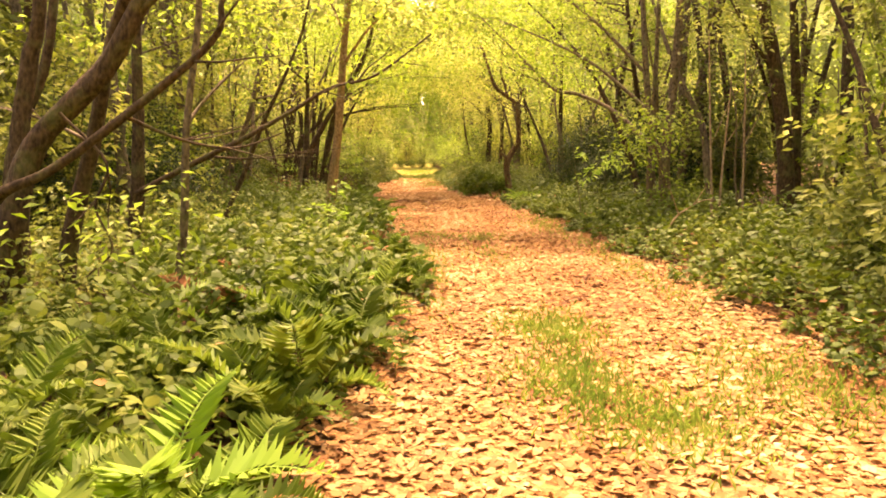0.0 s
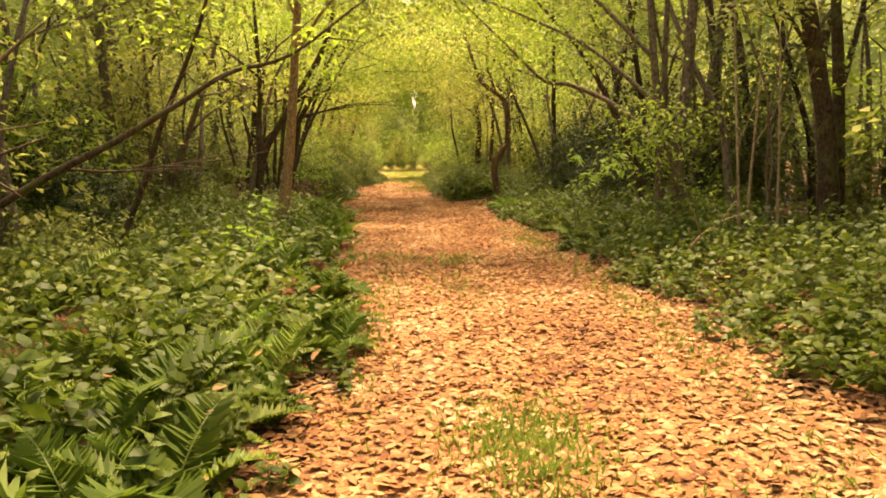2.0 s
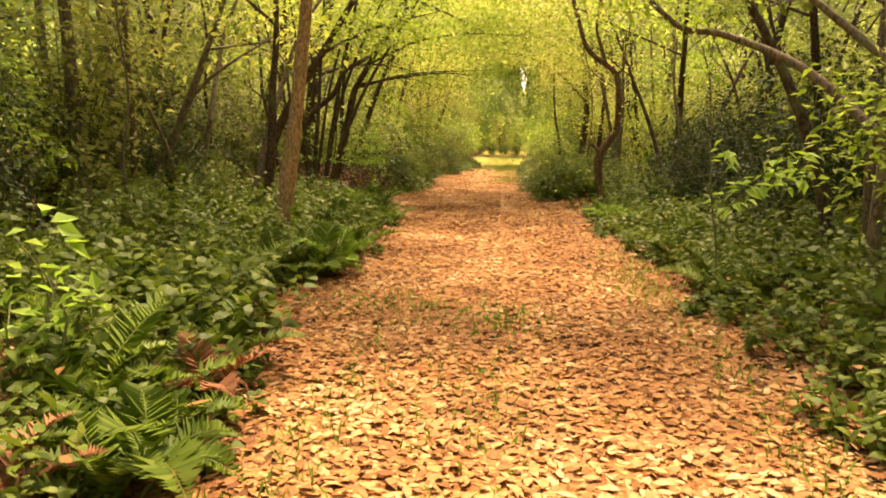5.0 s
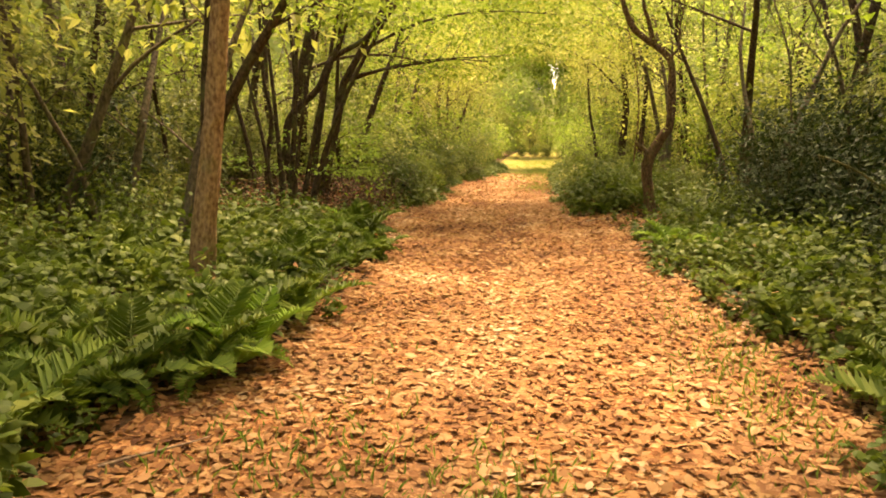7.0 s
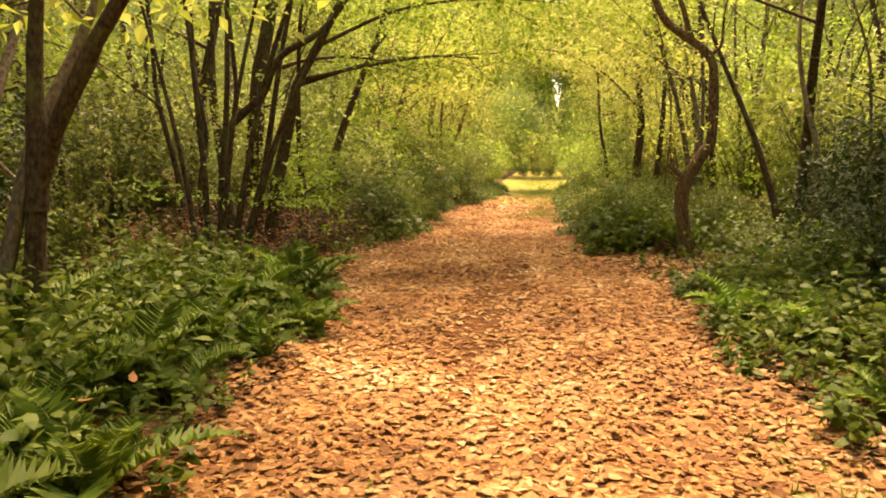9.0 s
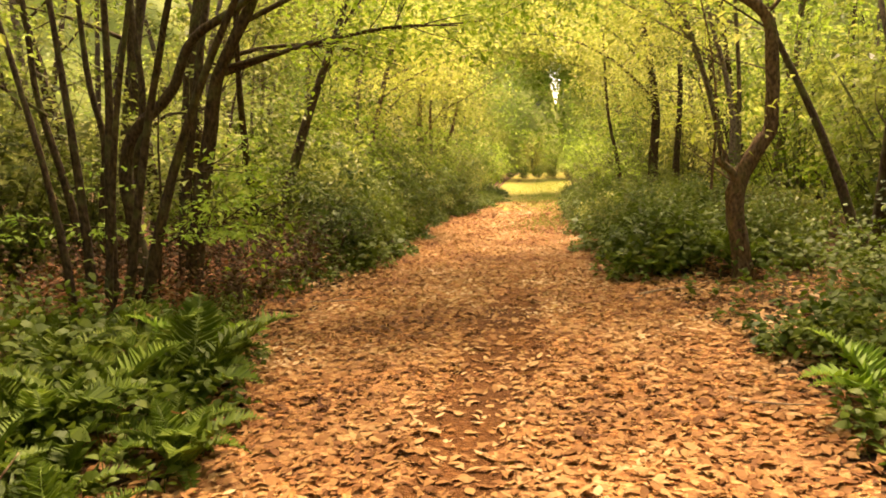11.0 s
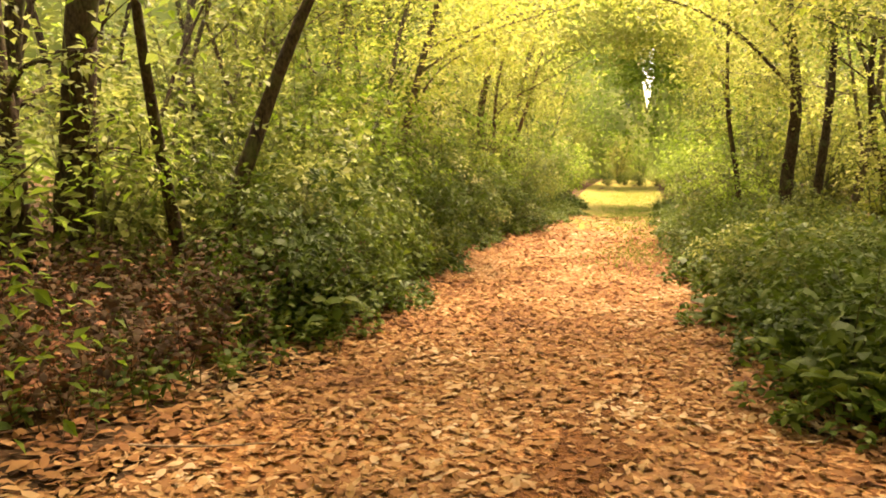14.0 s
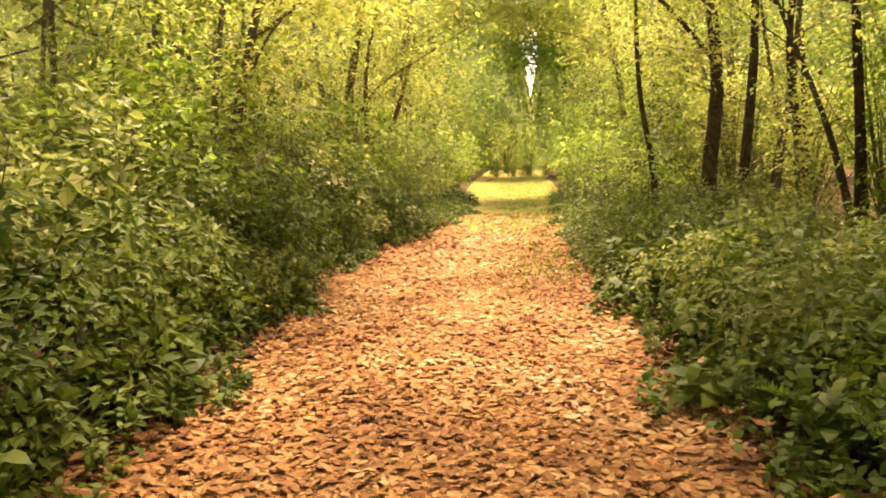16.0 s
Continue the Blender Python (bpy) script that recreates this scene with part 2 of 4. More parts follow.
def left_edge(y):
    return np.interp(y, EDGE_Y, EDGE_L)


def right_edge(y):
    return np.interp(y, EDGE_Y, EDGE_R)


def off_trail(x, y):
    """Metres outside the trail's nearer edge; negative on the trail."""
    return np.maximum(left_edge(y) - x, x - right_edge(y))


def ground_z(x, y):
    x, y = np.asarray(x, dtype=float), np.asarray(y, dtype=float)
    o = off_trail(x, y)
    verge = 0.09 * np.clip((o + 0.2) / 1.2, 0, 1)
    wave = 0.05 * np.sin(x * 1.3 + 0.7 * np.sin(y * 0.9)) * np.sin(y * 0.8 + 1.0) * np.clip(o / 2, 0, 1)
    rut = -0.025 * np.exp(-((x - (left_edge(y) + right_edge(y)) / 2) / 0.45) ** 2)
    return verge + wave + rut + 0.012 * np.sin(x * 4.1) * np.sin(y * 3.3)


def sheet(name, xs, ys, material, lift=0.0, warp=None):
    gx, gy = np.meshgrid(xs, ys)
    if warp is not None:
        gx = warp(gx, gy)
    v = np.stack([gx, gy, ground_z(gx, gy) + lift], -1).reshape(-1, 3)
    nx, ny = len(xs), len(ys)
    i = (np.arange(ny - 1)[:, None] * nx + np.arange(nx - 1)[None, :]).ravel()
    t = np.stack([np.stack([i, i + 1, i + nx + 1], 1), np.stack([i, i + nx + 1, i + nx], 1)], 1).reshape(-1, 3)
    return tagged(new(name, mesh_of(name, v, t, material, True)), kind="structure")


far = np.array([12, 16, 24, 40, 80, 160, 400.0])
xs = np.concatenate([-far[::-1], np.arange(-10, 10.1, 0.3), far])
ys = np.concatenate([[-400, -160, -60, -30, -16], np.arange(-10, 56, 0.4), [58, 64, 72, 90, 130, 220, 400]])
tagged(sheet("ground", xs, ys, SOIL), "dark woodland soil strewn with dead leaves", "ground")

trail_rng = np.random.default_rng(5)
ty = np.arange(-25, 44, 0.2)
rag_l, rag_r = trail_rng.normal(size=len(ty)) * 0.07, trail_rng.normal(size=len(ty)) * 0.07
sheet("trail", np.linspace(0, 1, 15), ty, TRAIL, 0.006,
      lambda u, y: left_edge(y) - 0.12 + np.interp(y, ty, rag_l) + u * (right_edge(y) - left_edge(y) + 0.24 + np.interp(y, ty, rag_r)))
TURF = litter_ground("pale_turf", [(0.13, 0.135, 0.022), (0.18, 0.175, 0.03), (0.23, 0.20, 0.042), (0.25, 0.165, 0.046)], 9, 0.25, (0.24, 0.18, 0.05))
ty2 = np.concatenate([np.arange(36, 60, 0.4), np.arange(60, 90, 1.5)])
tagged(sheet("grass_track", np.linspace(0, 1, 12), ty2, TURF, 0.012, lambda u, y: (left_edge(y) + right_edge(y)) / 2 + (u - 0.5) * (right_edge(y) - left_edge(y) + 1.0) * np.clip((y - 35.0) / 3.6 + 0.12 * np.sin(y * 3.1), 0.02, 1)), "pale sunlit grassy track beyond the trees", "track")
tagged(bpy.data.objects["trail"], "woodland trail trodden through orange-brown fallen leaves", "trail")


def fallen_leaves(name, label, x, y, size, seed, lift=0.008):
    """Curled dead leaves lying on the ground: six corners, four triangles each."""
    r = np.random.default_rng(seed)
    n = len(x)
    z = ground_z(x, y) + lift + r.uniform(0, 0.016, n)
    a = r.uniform(0, 2 * math.pi, n)
    tip = r.normal(size=n) * 0.18
    way = np.stack([np.cos(a), np.sin(a), tip], 1)
    up = np.stack([r.normal(size=n) * 0.22, r.normal(size=n) * 0.22, np.ones(n)], 1)
    way = unit(way)
    side = unit(np.cross(way, up))
    nor = np.cross(side, way)
    ln = (size * r.uniform(0.55, 1.3, n))[:, None]
    wd = ln * r.uniform(0.17, 0.29, n)[:, None]
    cup = (r.uniform(-0.4, 0.95, n)[:, None]) * wd
    p = np.stack([x, y, z], 1)
    bow = (r.uniform(-0.12, 0.22, n)[:, None]) * ln
    v = []
    for along, across, s in ((-0.5, 0, 1), (-0.2, 0.85, 1), (0.14, 0.9, 1), (0.5, 0, 1), (0.14, 0.9, -1), (-0.2, 0.85, -1)):
        v.append(p + way * ln * along + side * wd * across * s + nor * (cup * across + bow * 4 * along * along))
    v = np.stack(v, 1).reshape(-1, 3)
    k = np.arange(n)[:, None] * 6
    t = np.stack([k + [0, 1, 5], k + [1, 2, 5], k + [2, 4, 5], k + [2, 3, 4]], 1).reshape(-1, 3)
    return tagged(new(name, mesh_of(name, v, t, LITTER)), label, "fallen leaves", kind="stuff")


EARTH = litter_ground("bare_damp_earth", [(0.085, 0.033, 0.011), (0.13, 0.05, 0.016), (0.18, 0.072, 0.023), (0.24, 0.10, 0.033)], 45, 0.45, (0.10, 0.04, 0.013))
ey = np.arange(16.6, 24.6, 0.16)
wander, breadth = 0.05 * np.sin(ey * 1.9) + 0.05 * trail_rng.normal(size=len(ey)), 0.34 * np.sin(np.linspace(0.05, 1, len(ey)) ** 1.3 * math.pi * 0.97) * trail_rng.uniform(0.7, 1.15, len(ey)) + 0.02
tagged(sheet("bare_earth", np.linspace(-1, 1, 9), ey, EARTH, 0.011, lambda u, y: 0.27 + np.interp(y, ey, wander) + u * np.interp(y, ey, breadth)), "dark damp earth worn bare along the trail's middle", "bare earth")

lr = np.random.default_rng(11)
ly = lr.uniform(-1, 32, 66000)
lx = left_edge(ly) - 0.35 + lr.uniform(0, 1, len(ly)) * (right_edge(ly) - left_edge(ly) + 0.7)
worn = np.exp(-((lx - 0.27) / 0.34) ** 2) * np.clip((ly - 15) / 4.5, 0, 1) * np.clip((25.5 - ly) / 3, 0, 1)
ok = lr.uniform(0, 1, len(ly)) > worn * 0.55
fallen_leaves("leaf_litter", "curled orange and tan dead leaves covering the trail", lx[ok], ly[ok], 0.080, 12)
ly = 32 + lr.uniform(0, 1, 3600) ** 1.5 * 8.5
lx = left_edge(ly) - 0.2 + lr.uniform(0, 1, len(ly)) * (right_edge(ly) - left_edge(ly) + 0.4)
fallen_leaves("leaf_litter", "thinner pale dead leaves on the far trail", lx, ly, 0.12, 13)
ly = np.concatenate([lr.uniform(-1, 40, 11000), lr.uniform(20.5, 25.5, 4000)])
s = np.where(lr.uniform(size=len(ly)) < 0.5, -1, 1)
o = lr.exponential(1.1, len(ly)) + 0.15
lx = np.where(s < 0, left_edge(ly) - o, right_edge(ly) + o)
fallen_leaves("leaf_litter", "brown dead leaves lying under the undergrowth", lx, ly, 0.1, 14)


ly = lr.uniform(1, 34, 260)
o = lr.uniform(0.1, 1.6, len(ly))
lx = np.where(lr.uniform(size=len(ly)) < 0.5, left_edge(ly) - o, right_edge(ly) + o)
fallen_leaves("leaf_litter", "dead leaves caught on the undergrowth", lx, ly, 0.095, 15, 0.28)

# ---------------------------------------------------------------- trees
def stem_line(base, way, height, bend, rng, n=5):
    pts = [np.array(base, dtype=float)]
    w = np.array(way, dtype=float)
    for i in range(n):
        w = unit(w + rng.normal(size=3) * bend * np.array([1, 1, 0.4]))
        pts.append(pts[-1] + w * height / n)
    return pts


def limb_set(line, r0, r1, rng, count, length, low=0.35, rise=0.35, pull=(0, 0, 0), thin=1.0):
    """Limbs off a stem, each with side twigs in its mesh; also the places where leaves gather."""
    smooth = spline(line, 6)
    out, tips = [], []
    for i in range(count):
        u = low + (1 - low) * (i + rng.uniform(0, 0.8)) / count
        k = min(int(u * (len(smooth) - 1)), len(smooth) - 1)
        a = rng.uniform(0, 2 * math.pi)
        w = unit(np.array([math.cos(a), math.sin(a), rise + rng.uniform(-0.1, 0.4)]) + np.array(pull))
        ln = length * rng.uniform(0.55, 1.1) * (1.15 - 0.5 * u)
        pts = stem_line(smooth[k], w, ln, 0.16, rng, 4)
        rad = (r0 + (r1 - r0) * u) * 0.5 * thin
        pieces = [tube(pts, rad, 0.006, 4, 2)]
        ls = spline(pts, 4)
        for j in range(3):
            q = ls[int(len(ls) * rng.uniform(0.3, 0.95)) - 1]
            tw = stem_line(q, unit(w + rng.normal(size=3) * 0.6), ln * rng.uniform(0.25, 0.5), 0.2, rng, 2)
            pieces.append(tube(tw, max(rad * 0.35, 0.006), 0.003, 3, 1))
            tips += [tw[-1], tw[-2] * 0.5 + tw[-1] * 0.5]
        tips += [ls[-1], ls[int(len(ls) * 0.75)], ls[int(len(ls) * 0.55)]]
        out.append(joined(pieces))
    return out, tips


def woodland_tree(seed, height, stems, girth, spread, per, size, leaf, bark, label, low=0.4, clear=0.0, pull=(0, 0, 0), lean_x=0.0):
    r = np.random.default_rng(seed)
    root = tagged(new("tree"), label, "tree", "trees of the wood")
    tips = []
    for s in range(stems):
        a = r.uniform(0, 6.28)
        lean = 0.06 if stems == 1 else r.uniform(0.1, 0.4)
        h = height * r.uniform(0.8, 1.1)
        rad = girth * (1 if s == 0 else r.uniform(0.5, 0.9))
        off = 0.0 if s == 0 else girth * 1.6
        base = (math.cos(a) * off, math.sin(a) * off, -0.1)
        line = stem_line(base, (math.cos(a) * lean + lean_x, math.sin(a) * lean, 1), h, 0.09, r, 6)
        part("trunk" if s == 0 else "stem", tube(line, rad, rad * 0.2, 8, 4, 0.05, r, 0.5), bark, root, smooth=True)
        ls, tp = limb_set(line, rad, rad * 0.2, r, 7 if stems == 1 else 5, spread, low, 0.35, pull)
        tips += [t for t in tp if t[2] > clear]
        for l in ls:
            part("limb", l, bark, root, smooth=True)
    part("crown", spray(np.array(tips), per, (0.42, 0.42, 0.15), size, r), leaf, root)
    return root


def umbels(centres, outward, per, radius, size, rng, aspect=0.31):
    """Leaves laid like shingles over domed tufts, each tuft turned the way it grows."""
    c, n = np.repeat(np.asarray(centres), per, 0), np.repeat(unit(np.asarray(outward)), per, 0)
    k = len(c)
    a = unit(np.cross(n, rng.normal(size=(k, 3))))
    rho = np.sqrt(rng.uniform(0.02, 1, k))[:, None]
    rad = np.repeat(rng.uniform(0.65, 1.25, len(centres)), per)[:, None] * radius
    pos = c + a * rho * rad + n * rad * (0.25 - 0.5 * rho ** 2 + rng.normal(size=(k, 1)) * 0.22)
    way = a + n * rng.uniform(-0.35, 0.25, (k, 1)) + rng.normal(size=(k, 3)) * 0.35
    up = n + rng.normal(size=(k, 3)) * 0.28
    ln = size * rng.uniform(0.6, 1.25, k)
    return leaves(pos, way, up, ln, ln * aspect * rng.uniform(0.75, 1.2, k))


def shrub(seed, height, radius, stems, per, size, leaf, label, tuft=0.0, levels=(0.42, 0.7, 1.0)):
    """Boughs from one stool, carrying domed tufts of leaves with dark gaps between them."""
    r = np.random.default_rng(seed)
    root = tagged(new("shrub"), label, "shrub", "shrubs of the understorey")
    tufts, out, wood = [], [], []
    for s in range(stems):
        a = r.uniform(0, 6.28)
        reach = radius * math.sqrt(r.uniform(0.05, 1))
        h = height * (1 - 0.55 * (reach / radius) ** 2) * r.uniform(0.6, 1.08)
        w = np.array([math.cos(a) * reach, math.sin(a) * reach, h])
        line = [np.array([math.cos(a) * 0.08, math.sin(a) * 0.08, -0.05]), w * np.array([0.35, 0.35, 0.5]) + r.normal(size=3) * 0.09, w]
        wood.append(tube(line, 0.008 + 0.004 * height, 0.003, 3, 2))
        sm = spline(line, 8)
        for u in levels:
            q = sm[int(u * (len(sm) - 1))] + r.normal(size=3) * np.array([0.14, 0.14, 0.06]) * (0.5 + height * 0.3)
            tufts.append(q)
            out.append(unit(q * np.array([1, 1, 0.3])) * 0.75 + np.array([0, 0, 0.8]) + r.normal(size=3) * 0.2)
    for g in range(min(5, stems)):
        part("bough", joined(wood[g::5]), STEM, root, smooth=True)
    part("foliage", umbels(tufts, out, per, tuft or 0.15 + 0.05 * height, size, r), leaf, root)
    return root


def scatter_copies(models, spots, rng, low=0.85, high=1.2, dusky=None):
    """Sets each model down once and copies it to the remaining spots; dusky is the model that fills the shaded middle of the wood."""
    used = set()
    for i, (x, y) in enumerate(spots):
        k = int(rng.integers(len(models)))
        if dusky is not None and abs(x) > 3 and (12.5 if x > 0 else 18.5) < y < 27:
            k = dusky
        s = rng.uniform(low, high)
        m = Matrix.Translation((x, y, float(ground_z(x, y)))) @ Matrix.Rotation(rng.uniform(0, 6.28), 4, "Z")
        if k in used:
            ob = copy_thing(models[k], m)
        else:
            used.add(k)
            ob = models[k]
            ob.matrix_basis = m
        ob.scale = (s, s, s * rng.uniform(0.92, 1.08))
    for k, mdl in enumerate(models):
        if k not in used:
            mdl.matrix_basis = pose(-9 - k, 30, 0)


def over_trail(p):
    """True where leaves may hang: off the trail, or well above head height."""
    return (off_trail(p[:, 0], p[:, 1]) > 0.15) | (p[:, 2] > 2.45)


def own_tree(label, stems, limbs, clumps, per, size, leaf, bark, seed, spread=(0.34, 0.34, 0.12), name="tree", limb_bark=None, leafy=1.0, twigs=7):
    """One particular tree: stems and limbs as (points, base radius, tip radius), and the middles of its leaf clumps."""
    r = np.random.default_rng(seed)
    x, y = stems[0][0][0][:2]
    root = tagged(new(name), label, "tree")
    root.location = (x, y, 0)
    o = np.array([x, y, 0.0])
    for i, (pts, r0, r1) in enumerate(stems):
        pts = [np.array(p) - o for p in pts]
        part("trunk" if i == 0 else "stem", tube(pts, r0, r1, 10, 5, 0.06, r, 0.35), bark, root, smooth=True)
    tips = []
    for pts, r0, r1 in limbs:
        pts = [np.array(p) - o for p in pts]
        pieces = [tube(pts, r0, r1, 6, 5, 0.03, r)]
        ls = spline(pts, 5)
        for j in range(twigs):
            q = ls[int(len(ls) * r.uniform(0.3, 0.98)) - 1]
            tw = stem_line(q, unit(unit(ls[-1] - ls[0]) + r.normal(size=3) * 0.55), r.uniform(0.3, 0.9), 0.2, r, 3)
            pieces.append(tube(tw, max(r0 * 0.22, 0.006), 0.003, 4, 2))
            if r.uniform() < leafy:
                tips += [tw[-1] + o, tw[-2] + o]
        part("limb", joined(pieces), limb_bark or bark, root, smooth=True)
    for (c, rad, n) in clumps:
        tips += list(np.array(c) + r.normal(size=(n, 3)) * np.array(rad))
    if tips:
        crown = keep(spray(np.array(tips), per, spread, size, r), over_trail)
        part("crown", (crown[0] - o, crown[1]), leaf, root)
    return root


# the reddish single trunk beside the trail, leaning slightly
own_tree("slender reddish-barked tree leaning over the ferns beside the trail",
         [([(-2.0, 15.7, -0.1), (-1.93, 15.7, 0.55), (-1.82, 15.7, 1.35), (-1.75, 15.7, 1.9), (-1.6, 15.7, 3.4), (-1.4, 15.6, 5.2), (-1.3, 15.4, 7.0)], 0.115, 0.05)],
         [([(-1.62, 15.7, 3.2), (-1.0, 15.2, 3.9), (-0.3, 14.6, 4.3), (0.5, 14.0, 4.5)], 0.035, 0.008),
          ([(-1.55, 15.7, 3.8), (-1.9, 15.0, 4.6), (-2.4, 14.2, 5.1)], 0.03, 0.008),
          ([(-1.5, 15.6, 4.4), (-0.8, 16.2, 5.2), (0.2, 16.8, 5.6)], 0.03, 0.008)],
         [((-0.4, 13.8, 4.0), (0.8, 0.8, 0.5), 24), ((0.6, 15.0, 3.9), (0.7, 0.8, 0.3), 11), ((-1.6, 14.6, 5.0), (0.9, 0.9, 0.5), 22)], 60, 0.11, OLIVE, BARK_RED, 21)

# dark forked tree just behind it
own_tree("dark forked tree with two crooked stems",
         [([(-2.75, 17.3, -0.1), (-2.73, 17.3, 0.3), (-2.63, 17.3, 1.3), (-2.22, 17.3, 2.12), (-1.8, 17.3, 2.75), (-1.2, 17.2, 3.8), (-0.9, 17.0, 5.2)], 0.085, 0.03),
          ([(-2.66, 17.3, 1.1), (-2.64, 17.35, 2.2), (-2.6, 17.4, 3.0), (-2.7, 17.6, 5.0)], 0.065, 0.03)],
         [([(-1.9, 17.3, 2.6), (-1.2, 17.6, 3.0), (-0.3, 18.0, 3.3)], 0.028, 0.006),
          ([(-2.6, 17.4, 3.0), (-3.3, 17.0, 3.6), (-4.0, 16.6, 3.9)], 0.028, 0.006)],
         [((-0.6, 17.4, 4.2), (0.8, 0.8, 0.4), 18), ((0.4, 18.2, 4.0), (0.8, 0.8, 0.3), 10), ((-3.0, 16.8, 4.0), (0.7, 0.7, 0.4), 16)], 60, 0.1, CANOPY, BARK_DARK, 22)

# the many-stemmed clump
own_tree("many-stemmed dark coppiced tree arching over the trail",
         [([(-3.13, 22.40, -0.15), (-3.07, 22.40, 0.09), (-2.95, 22.40, 0.94), (-2.75, 22.40, 1.82), (-2.62, 22.40, 2.39), (-2.28, 22.40, 2.98), (-1.59, 22.64, 4.34), (-0.85, 22.88, 5.82)], 0.105, 0.035),
          ([(-4.06, 22.40, -0.15), (-4.28, 22.40, 0.70), (-4.43, 22.40, 1.43), (-4.65, 22.40, 2.33), (-4.70, 22.40, 3.23), (-4.92, 22.40, 5.33)], 0.052, 0.022),
          ([(-3.93, 22.52, -0.15), (-4.11, 22.52, 0.82), (-4.00, 22.52, 1.78), (-4.13, 22.52, 2.60), (-4.18, 22.52, 4.46)], 0.055, 0.022),
          ([(-3.38, 22.28, -0.15), (-3.60, 22.28, 0.94), (-3.58, 22.28, 1.77), (-3.06, 22.28, 2.28), (-2.79, 22.28, 2.78), (-2.08, 22.28, 3.23), (-1.22, 21.92, 4.34)], 0.08, 0.03),
          ([(-3.81, 22.64, -0.15), (-3.86, 22.64, 0.94), (-3.63, 22.64, 2.01), (-3.60, 22.64, 2.70), (-3.81, 22.64, 4.83)], 0.055, 0.022),
          ([(-3.25, 22.64, -0.15), (-3.32, 22.76, 0.76), (-3.19, 22.88, 1.87), (-3.01, 23.00, 3.11), (-2.58, 23.12, 5.08)], 0.06, 0.025)],
         [([(-2.58, 22.40, 2.43), (-1.71, 22.52, 2.69), (-0.97, 22.64, 2.80), (0.02, 22.88, 2.86)], 0.032, 0.006),
          ([(-2.58, 22.40, 2.49), (-1.46, 22.28, 2.67), (-0.72, 22.16, 2.74), (-0.11, 22.04, 2.69)], 0.026, 0.006),
          ([(-2.33, 22.40, 2.92), (-1.34, 23.00, 3.48), (-0.23, 23.60, 3.72), (0.88, 24.08, 3.72)], 0.03, 0.006),
          ([(-1.71, 22.28, 3.60), (-0.72, 21.44, 4.22), (0.39, 20.72, 4.46)], 0.028, 0.006),
          ([(-2.82, 22.28, 0.88), (-2.33, 21.80, 1.07), (-1.71, 21.44, 1.07)], 0.014, 0.004),
          ([(-4.55, 22.40, 2.12), (-5.29, 21.92, 2.74), (-6.16, 21.56, 3.11)], 0.02, 0.005),
          ([(-1.59, 22.64, 4.34), (-0.6, 24.2, 4.1), (0.5, 26.0, 3.7)], 0.03, 0.006)],
         [((0.1, 25.6, 3.75), (0.9, 0.8, 0.3), 30), ((0.0, 24.0, 4.3), (0.9, 0.9, 0.4), 16), ((0.3, 19.8, 4.6), (1.0, 1.0, 0.35), 22), ((1.2, 26.5, 4.7), (1.2, 1.0, 0.5), 30), ((-0.8, 27.0, 5.6), (1.3, 1.0, 0.7), 34), ((0.6, 23.0, 5.6), (1.3, 1.3, 0.5), 26), ((-0.60, 23.36, 3.72), (0.8, 0.9, 0.35), 24), ((0.14, 21.92, 4.83), (1.0, 0.9, 0.4), 20), ((-3.32, 22.16, 5.08), (0.9, 0.9, 0.5), 20), ((-3.6, 21.4, 4.7), (1.2, 1.2, 0.4), 34), ((-4.3, 24.2, 4.5), (1.2, 1.2, 0.5), 38), ((-2.4, 20.4, 4.4), (0.9, 0.8, 0.3), 20)], 50, 0.095, CANOPY, BARK_DARK, 23)

fan_rng = np.random.default_rng(29)
fan_stems = []
for k in range(6):
    out = -0.5 + 0.3 * k
    bx, by = -3.3 + 0.08 * k, 20.85 + 0.12 * (k % 3)
    fan_stems.append(([(bx, by, -0.1), (bx + out * 0.25, by + 0.05, 1.0), (bx + out * 0.75 + fan_rng.normal() * 0.06, by + 0.1, 2.2), (bx + out * 1.5, by + 0.1 + fan_rng.normal() * 0.15, 3.5), (bx + out * 2.3, by + fan_rng.normal() * 0.3, 4.7)], 0.036 + 0.010 * (k % 3), 0.012))
own_tree("fan of slender dark shoots springing from one stool", fan_stems,
         [(f[0][2:], 0.016, 0.005) for f in fan_stems[3:]], [((-2.0, 21.0, 4.6), (1.0, 0.8, 0.35), 16)], 40, 0.085, CANOPY, BARK_DARK, 30, leafy=0.6, twigs=4)

own_tree("dark leaning trunk with a long drooping bough over the path",
         [([(-4.60, 25.30, -0.1), (-4.57, 25.30, 0.6), (-4.48, 25.30, 1.6), (-4.33, 25.30, 3.0), (-4.00, 25.40, 4.6), (-3.70, 25.50, 6.2)], 0.205, 0.08),
          ([(-4.95, 25.10, -0.1), (-5.00, 25.10, 1.4), (-5.15, 25.10, 2.8), (-5.00, 25.00, 4.8)], 0.11, 0.05)],
         [([(-4.35, 25.30, 2.85), (-3.50, 25.50, 3.15), (-2.50, 25.90, 3.2), (-1.50, 26.40, 2.95)], 0.045, 0.008),
          ([(-5.05, 25.10, 2.0), (-4.60, 24.90, 2.25), (-4.00, 24.80, 2.3), (-3.60, 24.70, 2.6)], 0.03, 0.008),
          ([(-4.50, 25.30, 1.3), (-4.00, 25.10, 1.55), (-3.50, 25.00, 1.5)], 0.016, 0.005)],
         [((-2.4, 25.8, 3.9), (0.8, 0.7, 0.3), 20), ((-4.0, 25.1, 5.0), (0.9, 0.9, 0.5), 16)], 40, 0.085, CANOPY, BARK_DARK, 34, leafy=0.5)

